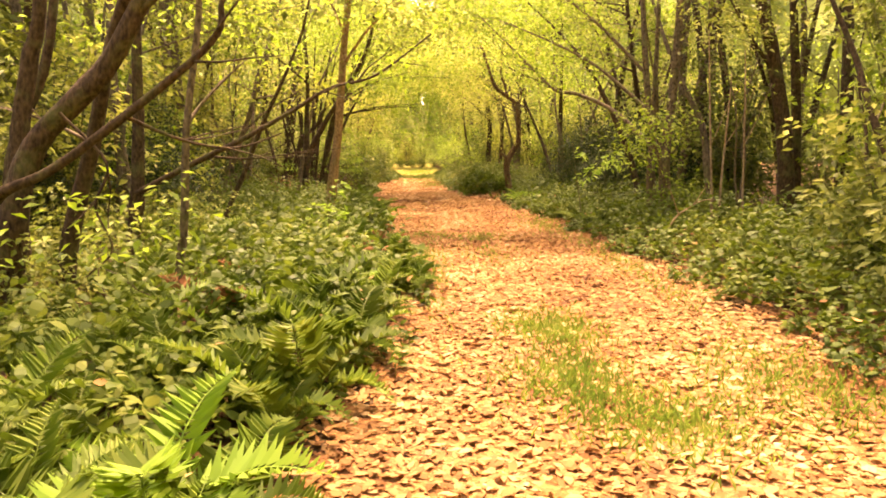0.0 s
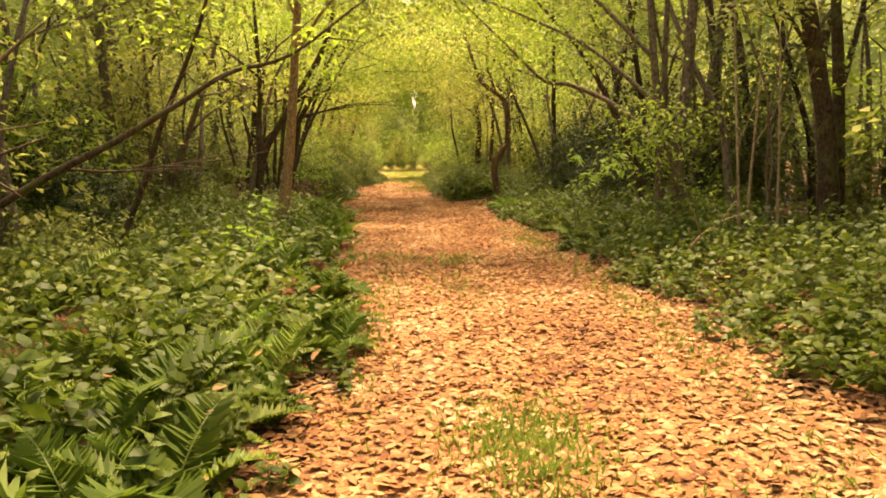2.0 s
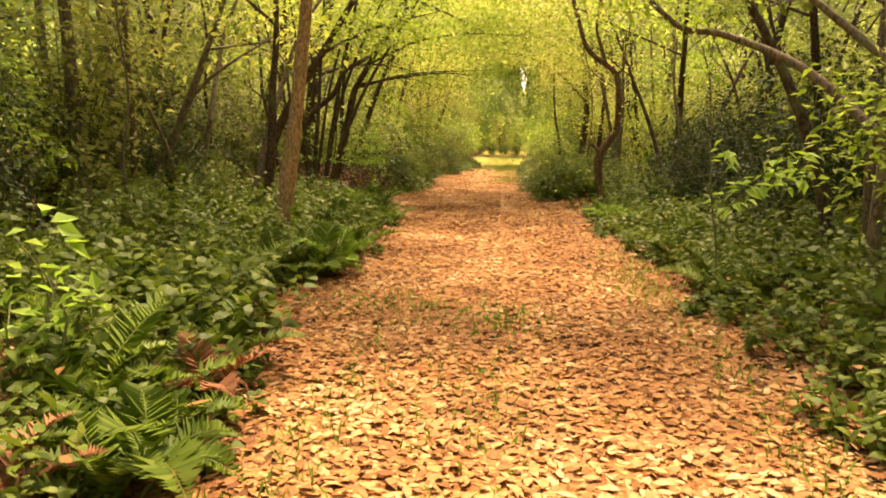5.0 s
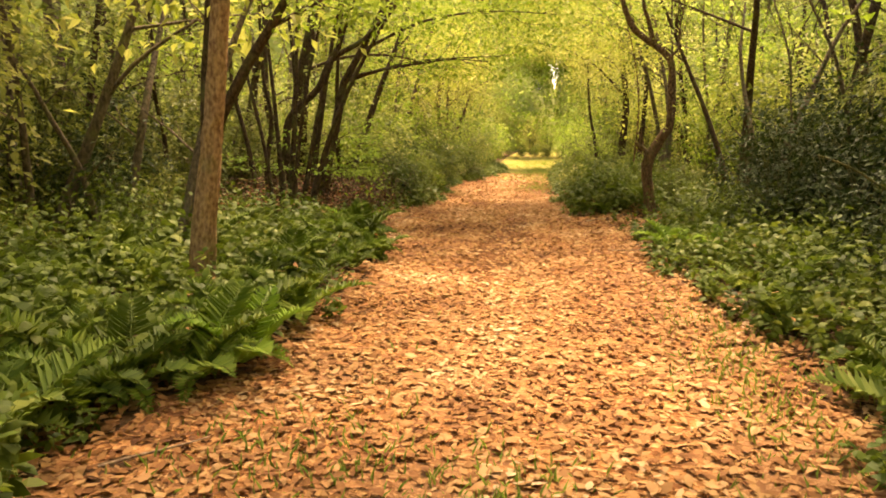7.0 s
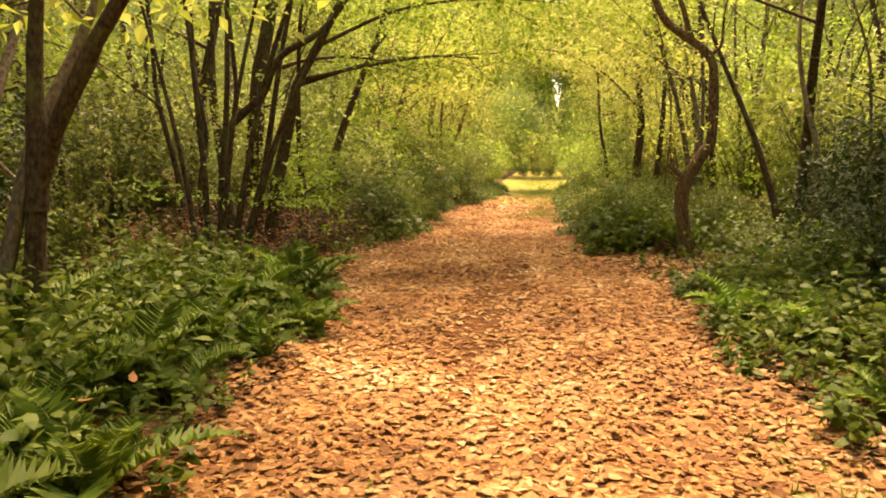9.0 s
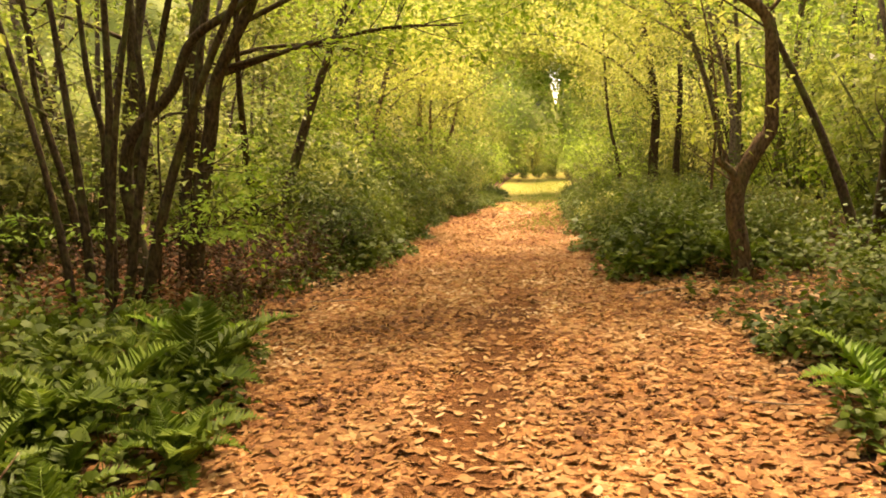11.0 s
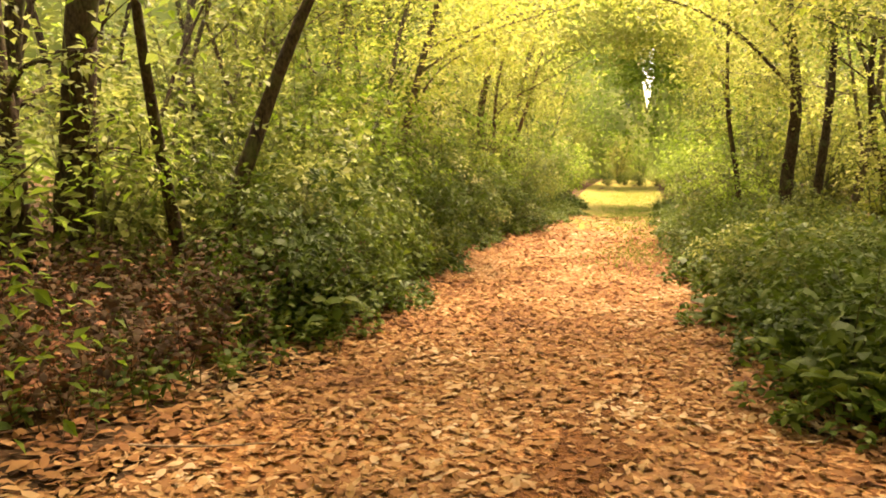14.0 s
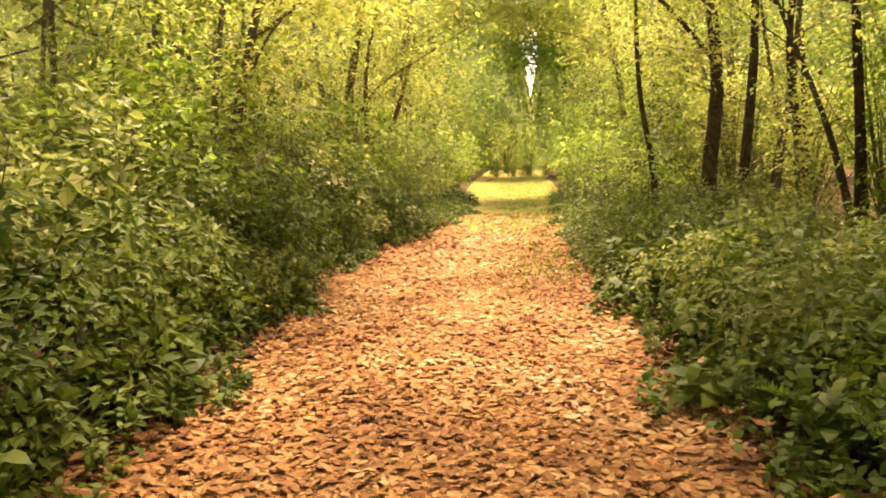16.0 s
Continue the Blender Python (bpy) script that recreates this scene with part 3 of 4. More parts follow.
own_tree("young maple sapling with flat sprays of fresh green leaves",
         [([(-2.95, 21.5, -0.1), (-2.9, 21.5, 0.5), (-2.8, 21.45, 1.1), (-2.75, 21.4, 1.7), (-2.7, 21.4, 2.2)], 0.018, 0.006)],
         [([(-2.85, 21.45, 0.8), (-2.4, 21.35, 0.98), (-1.95, 21.3, 0.98)], 0.009, 0.003),
          ([(-2.85, 21.45, 0.85), (-3.2, 21.2, 1.02), (-3.5, 21.0, 1.0)], 0.009, 0.003),
          ([(-2.77, 21.42, 1.35), (-2.4, 21.6, 1.48), (-2.1, 21.7, 1.45)], 0.008, 0.003)],
         [((-2.1, 21.3, 0.97), (0.22, 0.25, 0.03), 6), ((-3.3, 21.1, 1.0), (0.25, 0.25, 0.03), 6), ((-2.6, 21.3, 0.95), (0.2, 0.2, 0.03), 4), ((-2.2, 21.65, 1.45), (0.18, 0.2, 0.03), 4)],
         22, 0.075, FERN_BRIGHT, BARK_DARK, 44, (0.16, 0.16, 0.025), "sapling", twigs=2)

# the crooked tree with a sawn-off side limb
own_tree("crooked forked tree with a broken pale stub limb",
         [([(2.72, 23.71, -0.10), (2.70, 23.71, 0.31), (2.63, 23.71, 1.01), (2.87, 23.71, 1.51), (2.99, 23.71, 1.73), (2.99, 23.71, 2.43), (2.90, 23.71, 2.90), (2.33, 23.71, 3.35), (2.10, 23.71, 3.83), (1.78, 23.82, 4.94)], 0.105, 0.04),
          ([(2.65, 23.71, 3.11), (2.55, 23.71, 3.50), (2.44, 23.71, 3.94), (2.55, 23.71, 5.16)], 0.045, 0.02)],
         [([(2.64, 23.69, 0.94), (2.60, 23.65, 1.22), (2.42, 23.60, 1.38)], 0.05, 0.036),
          ([(2.93, 23.71, 2.89), (3.07, 23.71, 3.05), (3.08, 23.71, 3.39), (3.22, 23.82, 4.28)], 0.028, 0.008),
          ([(1.83, 23.82, 4.61), (1.00, 25.26, 4.83), (0.00, 26.82, 5.16)], 0.03, 0.008),
          ([(2.39, 23.76, 1.06), (2.45, 23.82, 1.94), (2.37, 23.82, 2.72), (2.16, 23.82, 3.61)], 0.016, 0.006)],
         [((1.0, 23.0, 4.5), (0.8, 0.9, 0.4), 22), ((2.6, 22.2, 4.6), (0.6, 0.6, 0.4), 14), ((0.3, 25.0, 4.8), (0.8, 0.8, 0.35), 20)], 50, 0.095, YELLOW, BARK_BROWN, 24, leafy=0.15)

# trailside tree whose boughs close the view overhead
own_tree("trailside tree with pale yellow-green boughs over the path",
         [([(-3.7, 31.5, -0.1), (-3.5, 31.5, 1.5), (-3.1, 31.4, 3.0), (-2.6, 31.2, 4.6), (-2.3, 31.0, 6.2)], 0.08, 0.03),
          ([(-3.8, 31.8, -0.1), (-3.9, 31.9, 1.6), (-3.8, 32.2, 3.4), (-3.4, 32.6, 5.2)], 0.06, 0.025)],
         [([(-3.1, 31.4, 2.9), (-2.0, 31.0, 3.4), (-0.5, 30.6, 3.7)], 0.03, 0.006),
          ([(-3.0, 31.5, 3.3), (-1.9, 32.4, 3.9), (-0.6, 33.2, 4.2)], 0.03, 0.006),
          ([(-3.3, 31.4, 2.2), (-2.6, 30.4, 2.7), (-2.0, 29.6, 2.9)], 0.022, 0.005)],
         [((-2.3, 30.7, 3.9), (0.7, 0.7, 0.5), 28), ((-2.6, 33.0, 4.2), (0.8, 0.8, 0.6), 30), ((-3.2, 30.6, 3.2), (0.7, 0.8, 0.6), 26), ((-0.4, 28.8, 5.2), (1.3, 1.0, 0.5), 40), ((0.7, 30.4, 6.2), (1.3, 1.0, 0.5), 40), ((0.9, 27.6, 4.6), (1.0, 0.9, 0.4), 26)], 45, 0.10, YELLOW, BARK, 33)

own_tree("dark pair of trunks with yellow-green boughs over the far trail",
         [([(2.95, 34.6, -0.1), (2.98, 34.6, 1.2), (3.05, 34.6, 2.6), (2.8, 34.5, 4.4), (2.5, 34.3, 6.5)], 0.14, 0.05),
          ([(3.5, 34.9, -0.1), (3.6, 34.9, 1.5), (3.7, 35.0, 3.2), (3.6, 35.0, 5.6)], 0.10, 0.04),
          ([(2.3, 34.9, -0.1), (2.15, 34.9, 1.2), (1.9, 34.8, 2.6), (1.8, 34.6, 4.6)], 0.06, 0.025)],
         [([(3.0, 34.6, 2.8), (2.0, 34.0, 3.7), (0.9, 33.4, 4.2), (0.0, 33.0, 4.3)], 0.04, 0.008),
          ([(2.8, 34.5, 4.4), (1.8, 35.2, 5.2), (0.6, 35.8, 5.6)], 0.04, 0.008),
          ([(3.0, 34.6, 3.4), (2.2, 33.2, 4.0), (1.6, 31.8, 4.2)], 0.03, 0.006)],
         [((2.0, 32.8, 3.8), (0.7, 0.9, 0.5), 30), ((1.9, 35.6, 5.0), (0.7, 0.9, 0.8), 34), ((3.2, 32.2, 3.6), (0.8, 0.9, 0.7), 34), ((2.6, 34.2, 5.6), (1.0, 1.0, 0.7), 34), ((2.4, 33.6, 3.0), (0.6, 0.6, 0.5), 16)], 45, 0.10, YELLOW, BARK_DARK, 35)
own_tree("brown many-stemmed tree standing at the trail's bend",
         [([(-3.6, 38.6, -0.1), (-3.6, 38.6, 1.4), (-3.7, 38.6, 2.8), (-3.3, 38.5, 4.6), (-3.0, 38.4, 6.6)], 0.13, 0.05),
          ([(-3.3, 38.8, -0.1), (-3.1, 38.8, 1.3), (-2.6, 38.8, 2.7), (-2.2, 38.8, 4.2)], 0.075, 0.03),
          ([(-3.9, 38.9, -0.1), (-4.2, 38.9, 1.5), (-4.4, 38.9, 3.0), (-4.6, 38.9, 5.0)], 0.085, 0.03),
          ([(-3.45, 38.4, -0.1), (-3.3, 38.3, 1.6), (-3.2, 38.2, 3.4), (-2.7, 38.0, 5.2)], 0.06, 0.03)],
         [([(-3.6, 38.6, 2.2), (-2.9, 38.0, 2.9), (-2.0, 37.4, 3.3), (-1.0, 37.0, 3.8)], 0.035, 0.008),
          ([(-3.4, 38.5, 4.2), (-2.4, 37.6, 5.0), (-1.2, 36.9, 5.5)], 0.035, 0.008),
          ([(-3.7, 38.5, 2.5), (-4.4, 37.6, 3.0), (-5.2, 36.8, 3.4)], 0.03, 0.008)],
         [((-2.2, 37.0, 4.0), (0.6, 0.8, 0.6), 28), ((-2.4, 36.8, 5.6), (0.8, 0.9, 0.8), 32), ((-3.0, 37.8, 5.4), (1.1, 1.0, 0.8), 36), ((-2.8, 37.6, 3.0), (0.7, 0.6, 0.5), 20), ((-4.8, 37.2, 3.6), (0.8, 0.8, 0.6), 24)], 45, 0.10, YELLOW, BARK_BROWN, 36)

for side, y0, seed, words in ((-1, 46.0, 42, "pale yellow-green tree meeting its neighbour over the far track"), (1, 47.5, 43, "tall yellowing tree arching over the far track")):
    x0 = -0.5 + side * 3.7
    own_tree(words,
             [([(x0, y0, -0.1), (x0, y0, 1.8), (x0 - side * 0.2, y0, 3.6), (x0 - side * 0.7, y0, 6.0), (x0 - side * 1.2, y0, 9.0)], 0.13, 0.05),
              ([(x0 + 0.5, y0 + 0.4, -0.1), (x0 + 0.6, y0 + 0.4, 2.0), (x0 + 0.3 * side, y0 + 0.4, 5.0)], 0.08, 0.03)],
             [([(x0 - side * 0.3, y0, 4.2), (x0 - side * 1.5, y0 - 0.4, 5.0), (x0 - side * 2.9, y0 - 0.6, 5.3)], 0.04, 0.008),
              ([(x0 - side * 0.6, y0, 5.6), (x0 - side * 1.9, y0 + 0.5, 6.8), (x0 - side * 3.2, y0 + 0.8, 7.4)], 0.04, 0.008),
              ([(x0, y0, 3.0), (x0 + side * 1.2, y0 - 0.5, 3.8), (x0 + side * 2.2, y0 - 0.7, 4.2)], 0.03, 0.008)],
             [((x0 - side * 2.9, y0 - 0.5, 5.7), (0.9, 0.9, 0.35), 30), ((x0 - side * 2.6, y0 + 0.6, 7.6), (1.2, 0.9, 0.8), 44), ((x0 - side * 1.0, y0, 8.6), (1.2, 1.0, 0.9), 40), ((x0 - side * 0.8, y0, 5.0), (0.8, 0.8, 0.8), 34),
              ((x0 + side * 0.6, y0 - 0.4, 3.8), (0.9, 0.8, 0.8), 34), ((x0, y0, 2.4), (0.7, 0.7, 0.6), 20)] + [((0.2 + 0.5 * side, y0, 5.4 + 1.15 * k), (1.0, 0.8, 0.4), 26) for k in range(6)], 34, 0.15, YELLOW, BARK, seed)

# leaning clump at the start, with low crooked boughs
own_tree("leaning many-stemmed tree with low crooked boughs",
         [([(-3.3, 5.8, -0.1), (-3.06, 5.6, 0.86), (-2.84, 5.6, 1.52), (-2.32, 5.6, 2.04), (-2.0, 5.6, 2.56), (-1.5, 5.6, 3.6), (-1.2, 5.6, 4.8)], 0.11, 0.045),
          ([(-3.3, 6.1, -0.1), (-3.2, 6.0, 1.22), (-3.04, 6.0, 2.13), (-2.91, 6.0, 2.64), (-2.7, 6.0, 4.5)], 0.085, 0.04),
          ([(-3.5, 6.3, -0.1), (-3.45, 6.4, 1.4), (-3.1, 6.5, 2.4), (-2.9, 6.6, 4.4)], 0.06, 0.03)],
         [([(-3.1, 5.4, 0.95), (-2.73, 4.9, 1.21), (-2.35, 4.9, 1.39), (-1.64, 4.9, 1.9), (-1.29, 4.9, 2.21), (-1.23, 4.9, 2.45), (-0.9, 4.9, 2.75)], 0.045, 0.012),
          ([(-1.9, 4.9, 1.7), (-1.6, 5.1, 1.55), (-1.3, 5.3, 1.5), (-1.0, 5.4, 1.6)], 0.014, 0.005),
          ([(-2.5, 5.3, 1.75), (-2.2, 5.3, 1.4), (-2.3, 5.3, 1.1), (-2.2, 5.3, 0.8), (-2.4, 5.3, 0.6)], 0.012, 0.006),
          ([(-2.1, 5.6, 2.4), (-1.6, 5.5, 2.75), (-1.0, 5.4, 2.85)], 0.03, 0.008)],
         [((-1.2, 5.3, 3.5), (0.7, 0.9, 0.35), 16), ((-2.6, 5.6, 4.2), (0.7, 0.7, 0.4), 14)], 60, 0.1, CANOPY, BARK_DARK, 25, leafy=0.08, twigs=4)

# bough reaching in further along
own_tree("dark tree with a long bough reaching towards the trail",
         [([(-3.6, 9.2, -0.1), (-3.4, 9.1, 1.4), (-3.3, 9.0, 2.8), (-3.2, 9.0, 5.0)], 0.09, 0.04)],
         [([(-3.4, 9.0, 1.0), (-2.6, 8.6, 1.35), (-1.98, 8.5, 1.63), (-1.43, 8.5, 1.93), (-1.01, 8.5, 2.17), (-0.52, 8.5, 2.3), (0.1, 8.6, 2.75)], 0.04, 0.01),
          ([(-2.4, 8.6, 1.42), (-1.9, 8.6, 1.4), (-1.2, 8.7, 1.5)], 0.014, 0.005)],
         [((-2.4, 8.8, 3.2), (0.8, 0.9, 0.4), 16), ((-0.3, 9.0, 3.6), (0.6, 0.9, 0.3), 12)], 55, 0.09, CANOPY, BARK_DARK, 26, leafy=0.1, twigs=5)

# right-hand group at the start
own_tree("cluster of upright grey-brown stems among brushwood",
         [([(4.15, 12.7, -0.1), (4.12, 12.7, 0.56), (4.1, 12.7, 1.51), (4.2, 12.7, 2.35), (4.29, 12.7, 4.0), (4.4, 12.8, 6.0)], 0.11, 0.05),
          ([(4.3, 12.8, -0.1), (4.21, 12.7, 0.55), (3.84, 12.7, 1.94), (3.7, 12.7, 3.2), (3.64, 12.7, 4.0), (3.4, 12.6, 5.5)], 0.075, 0.03),
          ([(4.0, 12.9, -0.1), (3.9, 12.9, 0.8), (3.95, 12.9, 2.4), (4.0, 12.9, 4.5)], 0.06, 0.03)],
         [([(4.0, 12.8, 1.4), (3.43, 13.4, 2.1), (2.87, 14.0, 2.47), (2.46, 14.0, 2.54), (2.04, 14.0, 2.92), (1.76, 14.0, 3.2), (1.0, 13.9, 3.9)], 0.045, 0.01),
          ([(3.8, 12.7, 2.1), (3.0, 13.2, 2.9), (2.2, 13.6, 3.4), (1.2, 13.6, 3.8)], 0.035, 0.008),
          ([(3.75, 12.7, 2.7), (2.9, 12.9, 3.6), (2.1, 13.0, 4.2), (1.2, 13.0, 4.6)], 0.035, 0.008),
          ([(4.1, 12.6, 0.6), (3.9, 12.2, 1.0), (3.7, 12.0, 1.5)], 0.018, 0.006)],
         [((1.4, 13.8, 4.2), (0.7, 0.9, 0.35), 20), ((3.4, 12.9, 4.6), (0.9, 0.9, 0.5), 22), ((2.4, 14.5, 3.0), (0.5, 0.6, 0.3), 8)], 60, 0.09, CANOPY, BARK, 27)
own_tree("stout dark twin-trunked tree in the wood's edge",
         [([(5.8, 11.8, -0.1), (5.78, 11.8, 0.37), (5.7, 11.8, 1.59), (5.42, 11.8, 3.02), (5.26, 11.8, 3.8), (5.0, 11.8, 6.5)], 0.15, 0.07),
          ([(6.15, 12.2, -0.1), (6.13, 12.2, 0.32), (6.05, 12.2, 2.25), (5.93, 12.2, 3.9), (5.9, 12.2, 6.2)], 0.10, 0.05)],
         [([(5.5, 11.8, 2.6), (4.9, 11.6, 3.3), (4.3, 11.4, 4.2)], 0.035, 0.01)],
         [((5.2, 11.5, 5.0), (1.2, 1.2, 0.5), 30)], 60, 0.1, OLIVE, BARK_DARK, 28)
for x0, y0, lean, top in ((4.82, 11.2, -0.03, 2.9), (4.38, 11.25, -0.1, 3.2), (4.6, 11.6, 0.12, 2.6)):
    own_tree("thin pale sapling standing in the undergrowth",
             [([(x0, y0, -0.1), (x0 + lean * 0.3, y0, 0.9), (x0 + lean, y0, 2.2), (x0 + lean * 1.3, y0 + 0.05, top)], 0.022, 0.008)],
             [([(x0 + lean * 0.6, y0, 1.5), (x0 + lean + 0.2, y0, 1.9), (x0 + lean + 0.35, y0 - 0.1, 2.4)], 0.009, 0.004)],
             [((x0 + lean, y0, 2.3), (0.15, 0.15, 0.3), 5)], 6, 0.07, CANOPY, DRY_WOOD, int(x0 * 100), name="sapling", twigs=0)

own_tree("slim sapling with broad bright yellow-green leaves beside the trail",
         [([(2.85, 13.5, -0.05), (2.83, 13.5, 0.5), (2.75, 13.5, 1.0), (2.7, 13.5, 1.5)], 0.013, 0.005)],
         [([(2.8, 13.5, 0.8), (3.1, 13.45, 1.1), (3.45, 13.4, 1.2)], 0.007, 0.003), ([(2.78, 13.5, 0.95), (2.6, 13.4, 1.25), (2.5, 13.3, 1.3)], 0.006, 0.003)],
         [((2.68, 13.5, 1.42), (0.1, 0.1, 0.07), 5), ((3.3, 13.42, 1.18), (0.16, 0.12, 0.06), 7), ((2.95, 13.5, 1.05), (0.12, 0.1, 0.06), 5), ((2.55, 13.35, 1.25), (0.08, 0.08, 0.05), 3)],
         5, 0.15, FERN_BRIGHT, STEM, 45, (0.07, 0.07, 0.03), "sapling", twigs=1)

# ------------------------------------------------ the wood on both sides
tree_models = [
    woodland_tree(31, 7.5, 1, 0.12, 2.6, 46, 0.155, CANOPY, BARK, "tall slim woodland tree with yellow-green foliage", 0.2, 1.0),
    woodland_tree(32, 6.5, 4, 0.08, 2.0, 16, 0.145, CANOPY, BARK_DARK, "coppiced woodland tree with several dark stems", 0.2, 0.9),
    woodland_tree(33, 8.0, 2, 0.11, 2.4, 28, 0.155, OLIVE, BARK_DARK, "twin-stemmed woodland tree with olive foliage", 0.2, 1.0),
    woodland_tree(34, 6.0, 3, 0.07, 2.2, 19, 0.145, YELLOW, BARK, "slim woodland tree turning yellow", 0.28, 1.5),
    woodland_tree(35, 7.0, 1, 0.10, 2.3, 42, 0.155, OLIVE, BARK, "straight woodland tree with sparse olive leaves", 0.25, 1.3),
]
arch_models = [
    woodland_tree(36, 7.5, 2, 0.085, 3.6, 38, 0.13, CANOPY, BARK_DARK, "trailside tree arching its yellow-green boughs overhead", 0.44, 2.9, (1.1, 0, 0.15), 0.08),
    woodland_tree(37, 7.0, 3, 0.07, 3.3, 26, 0.125, YELLOW, BARK, "slim trailside tree leaning over the path", 0.46, 2.9, (1.0, 0, 0.15), 0.06),
    woodland_tree(38, 8.0, 2, 0.09, 3.5, 38, 0.135, OLIVE, BARK, "trailside tree with olive leaves spreading overhead", 0.44, 2.9, (1.1, 0, 0.15), 0.05),
]
wood_rng = np.random.default_rng(77)
spots = []
for tries in range(6000):
    y = wood_rng.uniform(-4, 60)
    x = wood_rng.uniform(-17, 17)
    o = float(off_trail(x, y))
    if y < 5 and abs(x) < 7.5:
        continue
    if o < 2.9 or wood_rng.uniform() > math.exp(-(o - 2.9) / 9):
        continue
    if any((x - a) ** 2 + (y - b) ** 2 < 2.6 ** 2 for a, b in spots):
        continue
    if any((x - a) ** 2 + (y - b) ** 2 < 1.5 ** 2 for a, b in ((-2, 15.7), (-2.7, 17.3), (-3.4, 21.8), (2.4, 22.4), (-3.3, 5.8), (4.2, 12.7), (5.8, 11.8), (-3.6, 9.2))):
        continue
    spots.append((x, y))
    if len(spots) >= 46:
        break
scatter_copies(tree_models, spots, wood_rng, 0.85, 1.25, 2)


def along_trail(models, places, rng):
    """Trees at both edges, turned so that their boughs reach over the trail."""
    used = set()
    for side, y, o in places:
        x = float(left_edge(y)) - o if side < 0 else float(right_edge(y)) + o
        k = int(rng.integers(len(models)))
        m = pose(x, y, float(ground_z(x, y)), 0, 0, (0 if side < 0 else 180) + rng.uniform(-25, 25))
        if k in used:
            copy_thing(models[k], m)
        else:
            used.add(k)
            models[k].matrix_basis = m


arch_places = []
for y in np.arange(-3, 27, 3.0):
    arch_places += [(-1, y + wood_rng.uniform(-0.5, 0.5), wood_rng.uniform(3.3, 4.2)), (1, y + 1.3 + wood_rng.uniform(-0.5, 0.5), wood_rng.uniform(3.2, 4.2))]
for y in np.arange(26, 41, 3.3):
    back = 2.0 if 29 < y else 0.2
    arch_places += [(-1, y, back + wood_rng.uniform(1.9, 2.6)), (1, y + 1.7, back + wood_rng.uniform(1.9, 2.6))]
arch_places = [p for p in arch_places if not (p[0] < 0 and (p[1] < 11 or 13.5 < p[1] < 24)) and not (p[0] > 0 and (8 < p[1] < 15 or 20 < p[1] < 24))]
along_trail(arch_models, arch_places, wood_rng)
for k, (x, y) in enumerate(((-6.2, 64), (4.6, 66), (4.2, 62), (-6.5, 66.5), (4.5, 68), (-8.5, 66), (-9.5, 70), (4.8, 73), (-5.6, 60), (7, 66))):
    copy_thing(tree_models[k % 5], pose(x, y, 0, 0, 0, k * 47))

# tall trees added for their crowns, mostly out of view, which shade the wood
high_models = [
    woodland_tree(39, 12.5, 1, 0.11, 4.0, 20, 0.33, CANOPY, BARK, "tall tree added to shade the woodland", 0.55, 6.0),
    woodland_tree(40, 11.5, 1, 0.10, 4.2, 20, 0.33, OLIVE, BARK_DARK, "tall tree added for its broad high shading crown", 0.55, 6.0),
]
spots = []
for y in np.arange(-6, 58, 3.7):
    for o in (4.6, 9.5):
        for side in (-1, 1):
            if o < 5 and y > 26:
                continue
            if side < 0 and y < 9 and o < 10:
                continue
            yy, oo = y + wood_rng.uniform(-1.2, 1.2), o + wood_rng.uniform(-0.5, 1.4)
            spots.append((float(left_edge(yy)) - oo if side < 0 else float(right_edge(yy)) + oo, yy))
spots += [(6.4, 17.0), (6.9, 20.8), (-6.3, 20.4), (-6.8, 16.6), (11, 15), (13.5, 18.5), (15, 23), (12, 24), (16, 28), (19, 24), (14, 33), (18.5, 33), (-12, 16), (-14, 22), (-13, 29)]
scatter_copies(high_models, spots, wood_rng, 0.9, 1.15)

# thin bare poles between them
pole_rng = np.random.default_rng(41)
pole_models = []
for k in range(4):
    root = tagged(new("young_tree"), "thin bare understorey pole with few twigs", "young tree", "poles in the wood")
    line = stem_line((0, 0, -0.1), (pole_rng.normal() * 0.12, pole_rng.normal() * 0.12, 1), 4.5, 0.12, pole_rng, 6)
    part("trunk", tube(line, 0.035 + 0.012 * k, 0.012, 6, 3), BARK_DARK if k % 2 else BARK, root, smooth=True)
    for l in limb_set(line, 0.04, 0.012, pole_rng, 3, 1.1, 0.3, 0.6)[0]:
        part("limb", l, BARK, root, smooth=True)
    pole_models.append(root)
spots = []
while len(spots) < 80:
    y, o = pole_rng.uniform(-2, 27), 1.7 + pole_rng.exponential(3.2)
    x = float(left_edge(y)) - o if pole_rng.uniform() < 0.5 else float(right_edge(y)) + o
    spots.append((x, y))
scatter_copies(pole_models, spots, pole_rng, 0.7, 1.3)

# ------------------------------------------------ shrubs
bush_models = [
    shrub(51, 2.4, 1.2, 20, 27, 0.105, OLIVE, "tall leafy shrub with olive-green foliage"),
    shrub(52, 1.3, 0.95, 18, 27, 0.085, HERB, "rounded dark green shrub at the trail's edge"),
    shrub(53, 2.8, 1.1, 18, 27, 0.11, CANOPY, "loose open shrub with yellow-green leaves"),
    shrub(54, 0.95, 0.75, 15, 25, 0.075, HERB, "low bushy shrub with small green leaves"),
]
bush_rng = np.random.default_rng(52)
tall, low_spots = [], []
for y in np.arange(26, 34, 1.1):
    tall.append((float(left_edge(y)) - 1.45 - bush_rng.uniform(0, 0.5), y))
    tall.append((float(left_edge(y)) - 2.8 - bush_rng.uniform(0, 1.0), y + 0.4))
